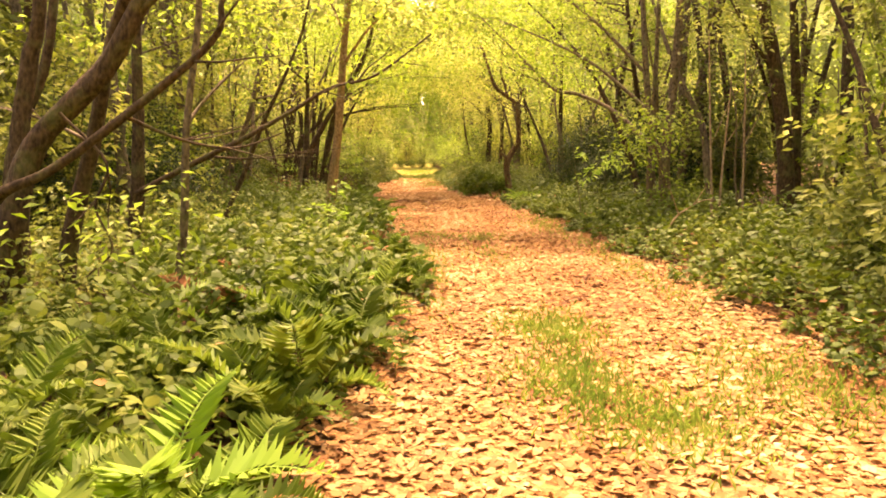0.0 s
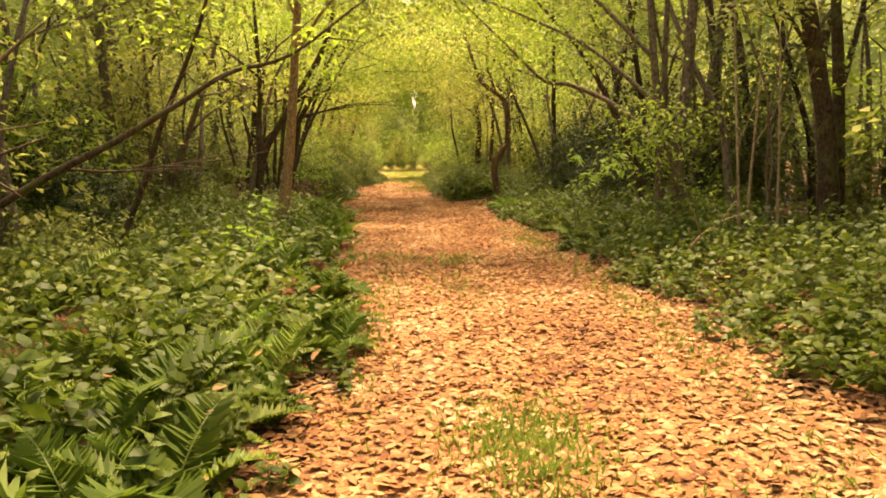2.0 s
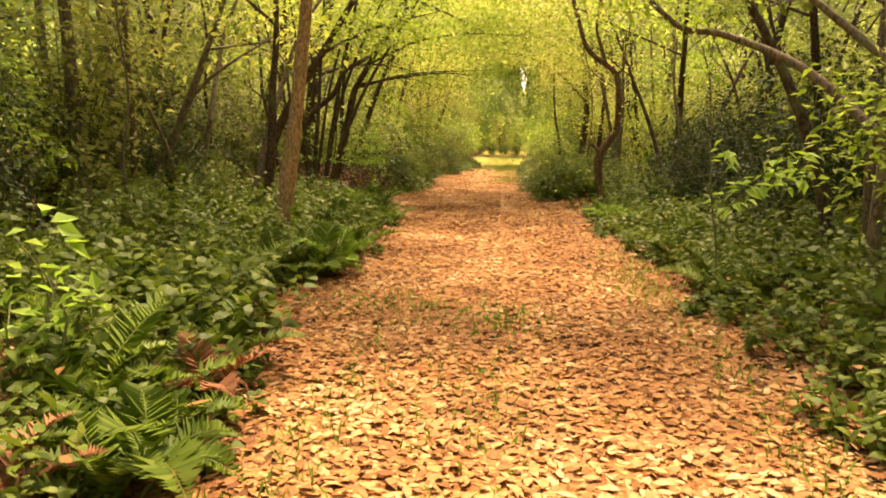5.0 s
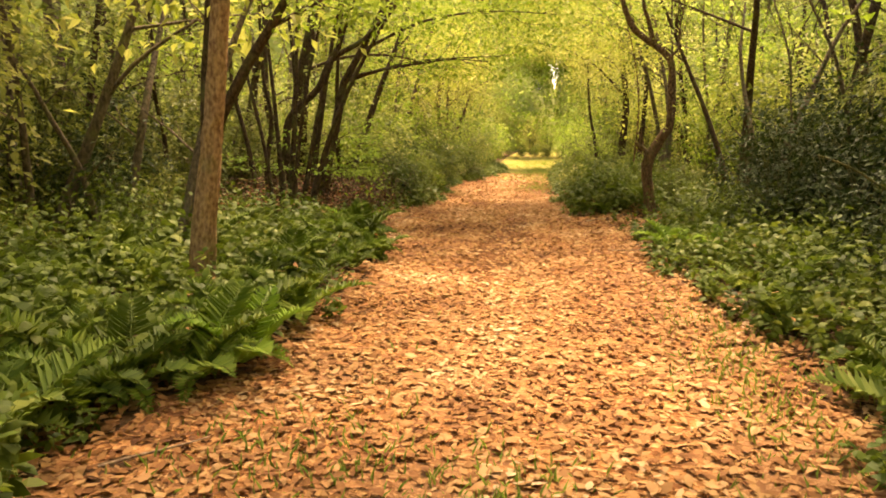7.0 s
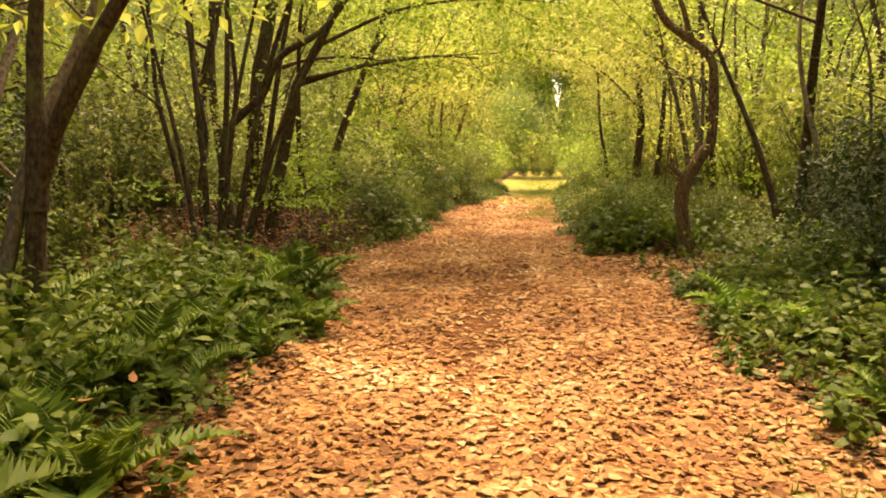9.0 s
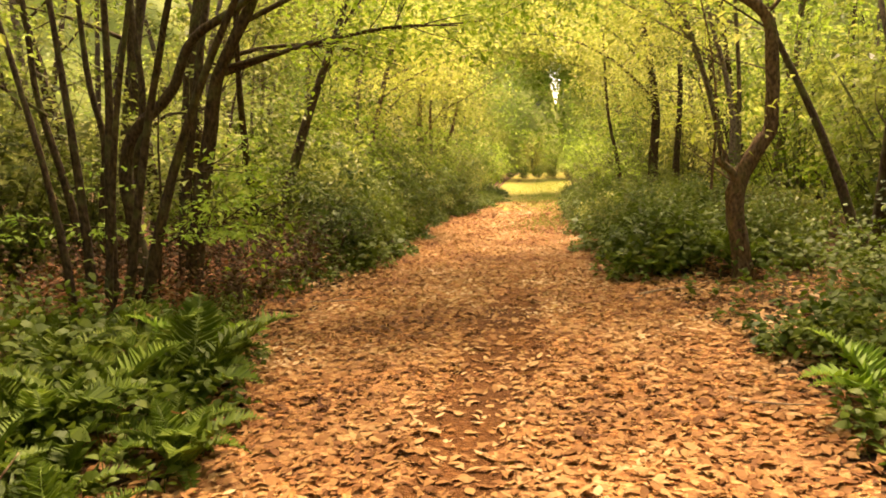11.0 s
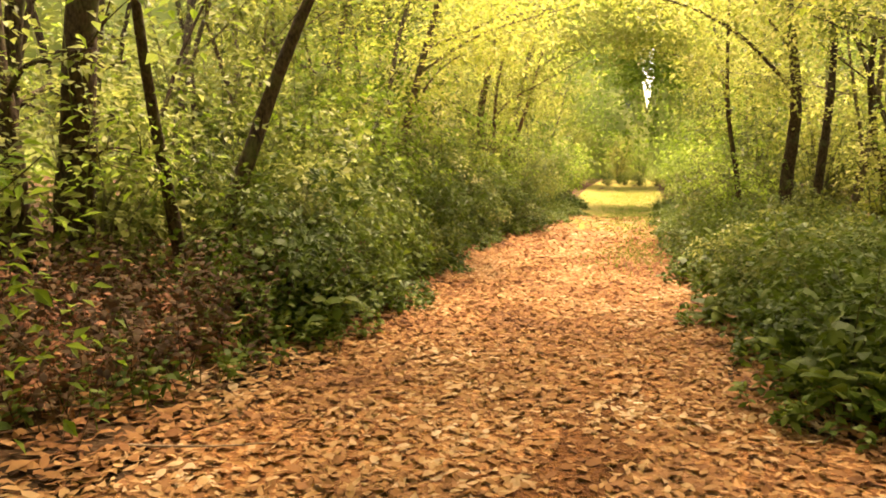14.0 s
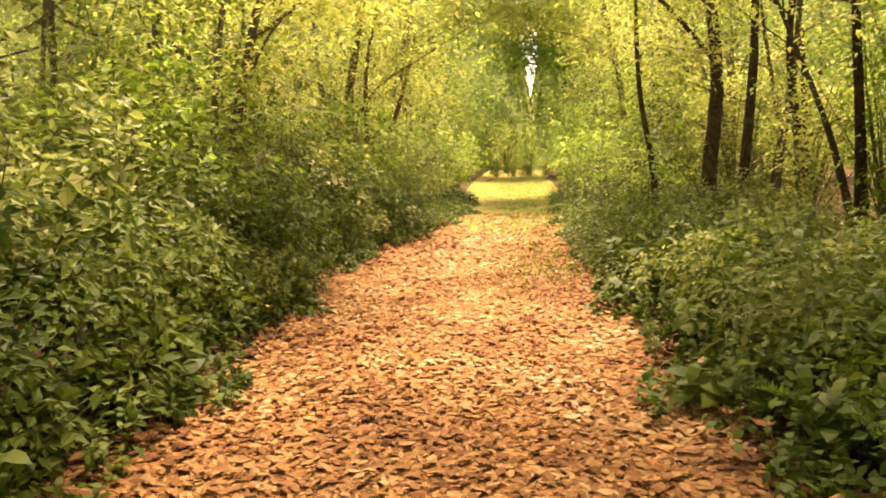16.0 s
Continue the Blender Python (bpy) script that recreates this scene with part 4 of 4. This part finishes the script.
for y in np.arange(35, 47, 1.3):
    tall.append((float(left_edge(y)) - 1.1 - bush_rng.uniform(0, 0.6), y))
    tall.append((float(right_edge(y)) + 1.1 + bush_rng.uniform(0, 0.6), y))
for y in np.arange(2, 60, 3.1):
    for side in (-1, 1):
        o = bush_rng.uniform(3.2, 7.5)
        x = float(left_edge(y)) - o if side < 0 else float(right_edge(y)) + o
        tall.append((x, y + bush_rng.uniform(-0.4, 0.4)))
for y in np.arange(47, 62, 1.9):
    for side in (-1, 1):
        o = bush_rng.uniform(0.9, 1.8)
        tall.append((float(left_edge(y)) - o if side < 0 else float(right_edge(y)) + o, y))
for y in np.arange(24.7, 33, 0.75):
    low_spots.append((float(right_edge(y)) + 0.75 + bush_rng.uniform(0, 0.3), y))
    low_spots.append((float(right_edge(y)) + 1.7 + bush_rng.uniform(0, 0.6), y + 0.3))
for y in np.arange(25.2, 36, 0.8):
    low_spots.append((float(left_edge(y)) - 0.55 - bush_rng.uniform(0, 0.25), y))
for y in np.arange(4, 20, 1.5):
    low_spots.append((float(left_edge(y)) - bush_rng.uniform(2.6, 4.6), y))
    low_spots.append((float(right_edge(y)) + bush_rng.uniform(2.4, 4.5), y + 0.6))
for x in np.arange(-9, 9, 1.0):
    low_spots.append((x, 67 + bush_rng.uniform(-1.0, 1.0)))
low_spots += [(3.5, 24.8), (3.6, 25.6), (3.9, 20.2), (4.2, 19.2)]
leafy_models = [
    shrub(58, 4.2, 1.5, 20, 23, 0.12, CANOPY, "tall leafy sapling thicket with yellow-green sprays", 0.36, (0.3, 0.5, 0.7, 0.85, 1.0)),
    shrub(59, 3.8, 1.4, 20, 23, 0.115, OLIVE, "tall olive-leaved sapling thicket in the wood's edge", 0.34, (0.3, 0.5, 0.7, 0.85, 1.0)),
    shrub(61, 4.4, 1.5, 20, 23, 0.115, YELLOW, "tall thicket of pale yellowing leaves", 0.36, (0.3, 0.5, 0.7, 0.85, 1.0)),
]
leafy_spots = []
for y in np.arange(25.5, 50, 1.9):
    leafy_spots.append((float(left_edge(y)) - bush_rng.uniform(2.3, 3.6), y))
    leafy_spots.append((float(right_edge(y)) + bush_rng.uniform(2.3, 3.6) + (1.7 if y < 35 else 0.0), y + 0.9))
for y in np.arange(10, 25, 2.2):
    leafy_spots.append((float(left_edge(y)) - bush_rng.uniform(4.2, 6), y))
    leafy_spots.append((float(right_edge(y)) + bush_rng.uniform(3.6, 5.5), y + 1.0))
leafy_spots += [(-6.6, 22.3), (-7.2, 25.2), (-6.0, 19.2), (-5.4, 24.0), (-5.0, 7.5), (-5.6, 11.0)]
leafy_spots += [(2.2, 62), (2.6, 66), (0.0, 71), (-1.6, 73), (-4.4, 64), (-4.9, 68)]
scatter_copies(leafy_models, leafy_spots, bush_rng, 0.8, 1.15, 1)
scatter_copies([bush_models[0], bush_models[2]], tall, bush_rng, 0.75, 1.15, 0)
light_bush = shrub(62, 1.15, 0.9, 18, 26, 0.085, OLIVE, "low shrub with lighter olive-green leaves")
scatter_copies([bush_models[1], bush_models[3], light_bush], low_spots, bush_rng, 0.65, 1.0)
# two shrubs coloured pale where the sun falls on the foliage
pale = shrub(63, 3.3, 0.95, 18, 24, 0.09, PALE_SUNLIT, "shrub above the bank with sunlight put into its pale leaf colour", 0.26, (0.6, 0.8, 1.0))
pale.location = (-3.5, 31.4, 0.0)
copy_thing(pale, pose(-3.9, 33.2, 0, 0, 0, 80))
thick = shrub(60, 1.75, 1.15, 26, 30, 0.085, HERB, "dense dark green bush crowding the trail", 0.22, (0.3, 0.5, 0.75, 1.0))
thick.location = (-2.75, 26.0, 0.0)
for k in range(9):
    ty0 = 26.9 + 0.95 * k
    copy_thing(thick, pose(float(left_edge(ty0)) - 1.05 - 0.35 * (k % 2), ty0, 0, 0, 0, 67 * k)).scale = (0.9 + 0.06 * (k % 4),) * 3
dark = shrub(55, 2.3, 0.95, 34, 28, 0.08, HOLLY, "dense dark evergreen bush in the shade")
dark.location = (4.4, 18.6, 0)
# copies by the crooked tree and at left are added to darken shaded wood
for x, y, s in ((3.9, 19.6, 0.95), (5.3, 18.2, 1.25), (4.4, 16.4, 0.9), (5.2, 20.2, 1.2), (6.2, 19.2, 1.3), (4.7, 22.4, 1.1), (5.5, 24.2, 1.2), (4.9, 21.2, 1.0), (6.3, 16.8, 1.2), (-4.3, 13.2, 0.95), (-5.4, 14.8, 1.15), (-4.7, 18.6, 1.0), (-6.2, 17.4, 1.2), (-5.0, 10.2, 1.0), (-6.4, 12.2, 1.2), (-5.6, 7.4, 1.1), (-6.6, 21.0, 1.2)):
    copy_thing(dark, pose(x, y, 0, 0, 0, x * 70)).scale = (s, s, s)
broad = shrub(56, 2.3, 1.0, 26, 24, 0.12, OLIVE, "broad-leaved evergreen shrub with glossy leaves")
broad.location = (4.2, 5.4, 0)
for x, y in ((4.6, 7.2), (5.4, 6.0), (5.0, 3.6)):
    copy_thing(broad, pose(x, y, 0, 0, 0, y * 50))
shoot = shrub(57, 1.15, 0.22, 5, 5, 0.11, FERN_BRIGHT, "bright yellow-green seedling standing above the ferns", 0.08)
shoot.location, shoot.scale = (-1.23, 10.0, 0.05), (1.1, 1.1, 1.1)

# ------------------------------------------------ ferns
frond_rng = np.random.default_rng(61)


def frond(length, rng, arch, pairs=28):
    """An arching rachis with tapering rows of pinnae."""
    u = np.linspace(0, 1, pairs)
    r = length * (u * 0.86)
    z = length * (0.98 * u - arch * u ** 2)
    line = np.stack([r, np.zeros(pairs), z], 1)
    way = unit(np.gradient(line, axis=0))
    size = length * 0.235 * np.sin(np.clip(0.12 + u * 0.9, 0, 1) * math.pi) ** 0.8 * (1.05 - 0.45 * u) + 0.012
    pieces = [tube([line[0], line[pairs // 3], line[2 * pairs // 3], line[-1]], 0.004, 0.0015, 3, 3)]
    for s in (-1, 1):
        w = way * 0.45 + np.array([[0, s, 0.02]]) + rng.normal(size=(pairs, 3)) * 0.13
        up = np.cross(way, np.array([[0, 1.0, 0]])) * -1
        pieces.append(leaves(line[1:], w[1:], up[1:], size[1:], size[1:] * 0.115 + 0.004, 0.3, 0.32))
    return joined(pieces)


FRONDS = {}
for tone, mat in (("green", FERN), ("fresh", FERN_BRIGHT), ("dead", FERN_DEAD)):
    FRONDS[tone] = [mesh_of("frond", *frond(ln, frond_rng, a), mat) for ln, a in ((0.62, 0.62), (0.55, 0.8), (0.7, 0.5), (0.48, 0.95))]


def fern(tone, label, count, rng):
    root = tagged(new("fern"), label, "fern", "ferns beside the trail")
    for i in range(count):
        m = pose(0, 0, 0.02, 0, 0, 360 * i / count + rng.uniform(-18, 18)) @ pose(0.01, 0, 0, rng.uniform(-12, 12), rng.uniform(-22, 14), 0)
        s = rng.uniform(0.7, 1.1)
        part("frond", FRONDS[tone][int(rng.integers(4))], None, root, at=m @ Matrix.Scale(s, 4))
    return root


ferns = [fern("green", "green fern with arching fronds", n, frond_rng) for n in (9, 8, 10, 7)]
spots = []
for y in np.arange(1.0, 20.6, 0.32):
    for row in range(5):
        o = 0.28 + row * 0.55 + frond_rng.uniform(-0.15, 0.25)
        if frond_rng.uniform() < (0.85 if row < 3 else 0.6):
            spots.append((float(left_edge(y)) - o, y + frond_rng.uniform(-0.15, 0.15)))
for y in np.arange(13.5, 24, 0.7):
    for row in range(2):
        spots.append((float(right_edge(y)) + 0.45 + row * 0.7 + frond_rng.uniform(-0.1, 0.3), y))
spots += [(float(right_edge(y)) + frond_rng.uniform(0.3, 1.3), y) for y in np.arange(24.5, 29, 0.5)]
spots = [p for p in spots if frond_rng.uniform() < 0.88 and not (-1.7 < p[0] < 0 and 10.9 < p[1] < 12.3) and not (p[0] > 0 and 21.0 < p[1] < 23.9)]
scatter_copies(ferns, spots, frond_rng, 0.6, 1.2)
fresh = fern("fresh", "bright fresh green fern at the trail's edge", 9, frond_rng)
fresh.location = (-0.85, 14.05, 0.05)
for x, y, s in ((-1.75, 20.0, 1.0), (-0.75, 7.2, 0.9), (-1.0, 2.6, 1.2), (-1.6, 11.0, 0.9), (2.9, 18.6, 0.9), (1.75, 25.9, 1.0), (2.2, 26.7, 0.9), (2.5, 19.3, 0.9)):
    copy_thing(fresh, pose(x, y, 0.08, 0, 0, y * 77)).scale = (s, s, s)
dead = fern("dead", "withered red-brown fern among the green ones", 7, frond_rng)
dead.location = (-1.55, 5.6, 0.12)
for x, y in ((-0.75, 8.9), (-0.5, 10.2), (1.95, 27.6), (-1.9, 7.9)):
    copy_thing(dead, pose(x, y, 0.1, 0, 0, y * 55)).scale = (0.7, 0.7, 0.7)


# ------------------------------------------------ undergrowth
def undergrowth(name, label, x, y, height, leaf, size, seed, per=9):
    """Small upright plants, each a thin stem with leaves set spirally up it."""
    r = np.random.default_rng(seed)
    n = len(x)
    base = np.stack([x, y, ground_z(x, y)], 1)
    lean = np.stack([r.normal(size=n) * 0.35, r.normal(size=n) * 0.35, np.ones(n)], 1)
    top = base + lean * height[:, None]
    k = np.tile(np.arange(per), n)
    b, t = np.repeat(base, per, 0), np.repeat(top, per, 0)
    u = (0.3 + 0.7 * (k + r.uniform(0, 0.6, len(k))) / per)[:, None]
    a = k * 2.4 + np.repeat(r.uniform(0, 6.28, n), per)
    way = np.stack([np.cos(a), np.sin(a), 0.1 + r.normal(size=len(k)) * 0.5], 1)
    up = np.stack([r.normal(size=len(k)) * 0.5, r.normal(size=len(k)) * 0.5, np.ones(len(k))], 1)
    ln = size * r.uniform(0.6, 1.3, len(k)) * (1.15 - 0.4 * u[:, 0])
    lv = fine_leaves(b + (t - b) * u, way, up, ln, ln * 0.30, 0.2, 0.2)
    side = np.tile(np.array([[0.003, 0.002, 0]]), (n, 1))
    sv = np.stack([base - side, base + side, top], 1).reshape(-1, 3)
    st = np.arange(n * 3).reshape(-1, 3)
    return tagged(new(name, mesh_of(name, *joined([lv, (sv, st)]), leaf)), label, "undergrowth", kind="stuff")


ug = np.random.default_rng(71)


def band(y0, y1, side, count, inner, reach):
    y = ug.uniform(y0, y1, count)
    o = inner + np.abs(ug.normal(size=count)) * reach + 0.12 * np.sin(y * 2.3) + 0.1 * np.sin(y * 5.1 + 1)
    if side > 0:  # a bare, leaf-strewn bay before the crooked tree
        bay = (y > 21.2) & (y < 23.9) & (o < 1.5) & (ug.uniform(size=count) < 0.85)
        y, o = y[~bay], o[~bay]
    return (left_edge(y) - o if side < 0 else right_edge(y) + o), y, o


x, y, o = band(0, 21, -1, 2100, 0.1, 2.0)
undergrowth("undergrowth", "mixed green herbs between the ferns", x, y, np.clip(0.16 + o * 0.30, 0, 0.8) * ug.uniform(0.5, 1.2, len(x)), HERB, 0.085, 72)
x, y, o = band(1, 24, 1, 3900, 0.12, 1.7)
undergrowth("undergrowth", "dense small-leaved green undergrowth along the trail", x, y, np.clip(0.16 + o * 0.45, 0, 0.65) * ug.uniform(0.5, 1.2, len(x)), HERB, 0.088, 73)
x, y, o = band(24, 46, 1, 2900, 0.08, 1.5)
undergrowth("undergrowth", "green undergrowth spilling towards the trail", x, y, np.clip(0.16 + o * 0.5, 0, 0.75) * ug.uniform(0.5, 1.2, len(x)), HERB, 0.08, 74)
x, y, o = band(24.6, 46, -1, 2700, 0.05, 1.3)
undergrowth("undergrowth", "green undergrowth below the bushes", x, y, np.clip(0.14 + o * 0.4, 0, 0.6) * ug.uniform(0.5, 1.2, len(x)), HERB, 0.08, 75)

x, y, o = band(20.6, 25.2, -1, 420, 0.5, 1.3)
undergrowth("undergrowth", "scattered low plants among dead leaves", x, y, ug.uniform(0.1, 0.35, len(x)), HERB, 0.075, 76)
for y0, y1, side, count, seed in ((0.5, 20.5, -1, 420, 77), (2, 24, 1, 520, 78), (24.5, 36, 1, 330, 79), (25.5, 36, -1, 300, 80)):
    x, y, o = band(y0, y1, side, count, 0.4, 1.3)
    undergrowth("undergrowth", "taller broad-leaved plants standing out of the undergrowth", x, y, np.clip(0.25 + o * 0.35, 0, 0.75) * ug.uniform(0.7, 1.15, len(x)), HERB, 0.12 if y0 < 24 else 0.09, seed, 11)

for y0, y1, side, count, seed in ((23.6, 31, 1, 200, 83), (24.8, 30, -1, 130, 84)):
    x, y, o = band(y0, y1, side, count, 0.3, 0.7)
    undergrowth("undergrowth", "broad dark green leaves overhanging the trail's edge", x, y, np.clip(0.3 + o * 0.4, 0, 0.8) * ug.uniform(0.7, 1.15, len(x)), HERB, 0.16, seed, 10)

x, y, o = band(20.8, 26.0, -1, 520, 0.9, 1.2)
undergrowth("undergrowth", "brown withered bracken and bramble below the coppice", x, y, np.clip(0.15 + o * 0.2, 0, 0.6) * ug.uniform(0.5, 1.2, len(x)), FERN_DEAD, 0.07, 85, 10)

x, y, o = band(10.9, 12.2, -1, 95, 0.05, 0.8)
undergrowth("undergrowth", "clump of broad-leaved green seedlings crowding the trail's edge", x, y, ug.uniform(0.3, 0.62, len(x)), HERB, 0.125, 86, 14)

x, y = ug.uniform(-5.0, -2.1, 620), ug.uniform(21.6, 26.2, 620)
undergrowth("undergrowth", "tangle of dry brown brush round the coppice stools", x, y, ug.uniform(0.3, 0.85, len(x)), BRUSH, 0.075, 87, 12)

# grass on the trail
def grass(label, spots, seed):
    r = np.random.default_rng(seed)
    cs = np.concatenate([np.array([[x, y]]) + r.normal(size=(n, 2)) * np.array([[sx, sy]]) for x, y, sx, sy, n in spots])
    n = len(cs)
    p = np.stack([cs[:, 0], cs[:, 1], ground_z(cs[:, 0], cs[:, 1])], 1)
    way = np.stack([r.normal(size=n) * 0.5, r.normal(size=n) * 0.5, np.ones(n)], 1)
    up = r.normal(size=(n, 3))
    ln = r.uniform(0.03, 0.1, n)
    return tagged(new("grass", mesh_of("grass", *leaves(p, way, up, ln, ln * 0.05 + 0.0012, 0.1, 0.3), GRASS)), label, "grass", kind="stuff")


grass("patches of short yellow-green grass among the leaves",
      [(1.05, 6.0, 0.2, 0.35, 1500), (0.95, 4.6, 0.2, 0.35, 1500), (1.3, 3.9, 0.25, 0.3, 1300), (2.3, 4.4, 0.3, 0.5, 1200), (0.95, 12.6, 0.2, 0.3, 260), (0.9, 10.6, 0.25, 0.6, 260),
       (0.0, 12.9, 0.4, 0.3, 300), (2.3, 14.5, 0.2, 1.2, 700), (2.5, 9.5, 0.12, 2.0, 700), (0.4, 32, 0.4, 1.0, 900), (0.1, 9.5, 0.12, 2.0, 500), (-0.3, 52, 1.0, 6, 5000), (0.5, 37, 0.35, 3, 1500), (0.2, 42, 0.6, 3, 2500)], 81)

# sticks lying about
stick_rng = np.random.default_rng(91)
for x, y, a, ln in ((1.5, 25.0, 5, 0.5), (1.75, 19.7, -50, 0.5), (-0.9, 12.6, 46, 0.5), (-1.15, 14.6, 30, 0.35), (-1.5, 17.4, 70, 0.6), (-1.9, 22.6, 20, 0.7), (2.3, 21.0, -30, 0.5), (2.1, 16.4, 10, 0.6)):
    z = float(ground_z(x, y)) + 0.02
    w = np.array([math.cos(radians(a)), math.sin(radians(a)), 0.06])
    pts = stem_line((0, 0, 0), w, ln, 0.12, stick_rng, 4)
    st = tagged(new("stick", mesh_of("stick", *tube(pts, 0.009, 0.004, 5, 3), DRY_WOOD, True)), "dry fallen stick lying on the leaves", "stick")
    st.location = (x, y, z)

for p, q, r0 in (((-1.48, 17.35, 0.05), (-1.26, 17.61, 0.45), 0.010), ((-1.40, 17.40, 0.06), (-0.90, 17.71, 0.18), 0.008)):
    p, q = np.array(p), np.array(q)
    mid_p = (p + q) / 2 + np.array([0.02, 0.0, 0.03])
    tw = tagged(new("twig", mesh_of("twig", *tube([p * 0, mid_p - p, q - p], r0, 0.003, 5, 4), DRY_WOOD, True)), "long pale dead twig leaning out of the ferns", "twig")
    tw.location = p

bent = [tube([(0, 0, 0), (0.12, -0.1, 0.22), (0.3, -0.15, 0.36), (0.42, -0.25, 0.6)], 0.016, 0.005, 5, 4), tube([(0.12, -0.1, 0.22), (0.0, -0.25, 0.42), (-0.1, -0.3, 0.62)], 0.009, 0.003, 4, 4),
        tube([(0.3, -0.15, 0.36), (0.5, -0.1, 0.42), (0.72, -0.15, 0.4)], 0.008, 0.003, 4, 4)]
branch = tagged(new("dead_branch", mesh_of("dead_branch", *joined(bent), DRY_WOOD, True)), "twisted pale dead branch standing in the undergrowth", "branch")
branch.location = (3.35, 10.2, 0.35)
branch = tagged(new("dead_branch", mesh_of("dead_branch", *joined([tube([(0, 0, 0), (0.35, 0.05, 0.05), (0.8, 0.0, 0.04), (1.15, 0.1, 0.1)], 0.014, 0.004, 5, 4), tube([(0.35, 0.05, 0.05), (0.55, -0.2, 0.12), (0.65, -0.35, 0.2)], 0.007, 0.003, 4, 3)]), DRY_WOOD, True)), "pale dead branch lying among fallen leaves", "branch")
branch.location = (1.55, 23.1, float(ground_z(1.55, 23.1)) + 0.02)

# ------------------------------------------------ distance
ring = np.random.default_rng(101)
n = 3000
a = ring.uniform(0, 2 * math.pi, n)
rad = ring.uniform(24, 44, n)
cx, cy, cz = np.sin(a) * rad, 26 + np.cos(a) * rad * 1.15, ring.uniform(0.2, 9, n)
ok = (cy > 2) & ((off_trail(cx, cy) > 1.8) | (cy > 66)) & ~((cy > 40) & (np.abs(cx - 0.2) < 2.4) & (cz > 3.2))
far_pts = np.stack([cx, cy, cz], 1)[ok]
veil = np.stack([ring.uniform(-9, 9, 900), ring.uniform(64, 69, 900), ring.uniform(2.2, 13, 900)], 1)
veil = veil[((veil[:, 0] - 0.25) / 0.6) ** 2 + ((veil[:, 2] - 5.6) / 0.65) ** 2 > ring.uniform(0.3, 1.6, len(veil))]
crown_top = np.stack([ring.uniform(-1.5, 1.9, 700), ring.uniform(64, 68, 700), ring.uniform(6.0, 13, 700)], 1)
far_pts = np.concatenate([far_pts, veil, crown_top])
tagged(new("far_woods", mesh_of("far_woods", *spray(far_pts, 13, (0.9, 0.9, 0.4), 0.3, ring), CANOPY)), "distant yellow-green woodland foliage", "far woods", kind="stuff")

# a rising bank of dense woodland closing the horizon
na, nh = 640, 30
aa = np.linspace(0, 2 * math.pi, na, endpoint=False)
hh = np.linspace(0, 1, nh)
ga, gh = np.meshgrid(aa, hh)
bulge = 1.6 * np.sin(ga * 23) * np.sin(gh * 9 + ga * 5) + ring.normal(size=ga.shape) * 0.12
crest = 20 + 5 * np.clip(np.cos(ga), 0, 1) + 1.2 * np.sin(ga * 7) + 1.0 * np.sin(ga * 17 + 1)
gap = np.clip((np.minimum(ga, 2 * math.pi - ga) - 0.005) / 0.034, 0, 1)  # the clearing where the trail runs out of the wood
crest = 6.6 + (crest - 6.6) * gap
br = 52 + gh * 7 + bulge
v = np.stack([np.sin(ga) * br, 26 + np.cos(ga) * br * 1.1, gh * crest - 0.3], -1).reshape(-1, 3)
i0 = (np.arange(nh - 1)[:, None] * na + np.arange(na)[None, :])
i1 = (np.arange(nh - 1)[:, None] * na + (np.arange(na)[None, :] + 1) % na)
t = np.concatenate([np.stack([i0, i1, i1 + na], -1).reshape(-1, 3), np.stack([i0, i1 + na, i0 + na], -1).reshape(-1, 3)])
m, n_, l_, b_ = shader("far_foliage")
geo_, nz_, sp_ = n_.new("ShaderNodeNewGeometry"), n_.new("ShaderNodeTexNoise"), n_.new("ShaderNodeTexNoise")
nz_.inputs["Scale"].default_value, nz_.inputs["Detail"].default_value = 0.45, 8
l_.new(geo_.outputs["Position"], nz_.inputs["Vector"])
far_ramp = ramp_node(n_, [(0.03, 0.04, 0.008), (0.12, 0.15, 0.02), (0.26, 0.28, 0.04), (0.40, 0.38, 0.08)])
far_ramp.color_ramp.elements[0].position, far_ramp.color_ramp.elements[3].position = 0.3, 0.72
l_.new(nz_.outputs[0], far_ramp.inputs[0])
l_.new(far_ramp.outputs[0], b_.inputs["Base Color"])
b_.inputs["Roughness"].default_value = 0.9
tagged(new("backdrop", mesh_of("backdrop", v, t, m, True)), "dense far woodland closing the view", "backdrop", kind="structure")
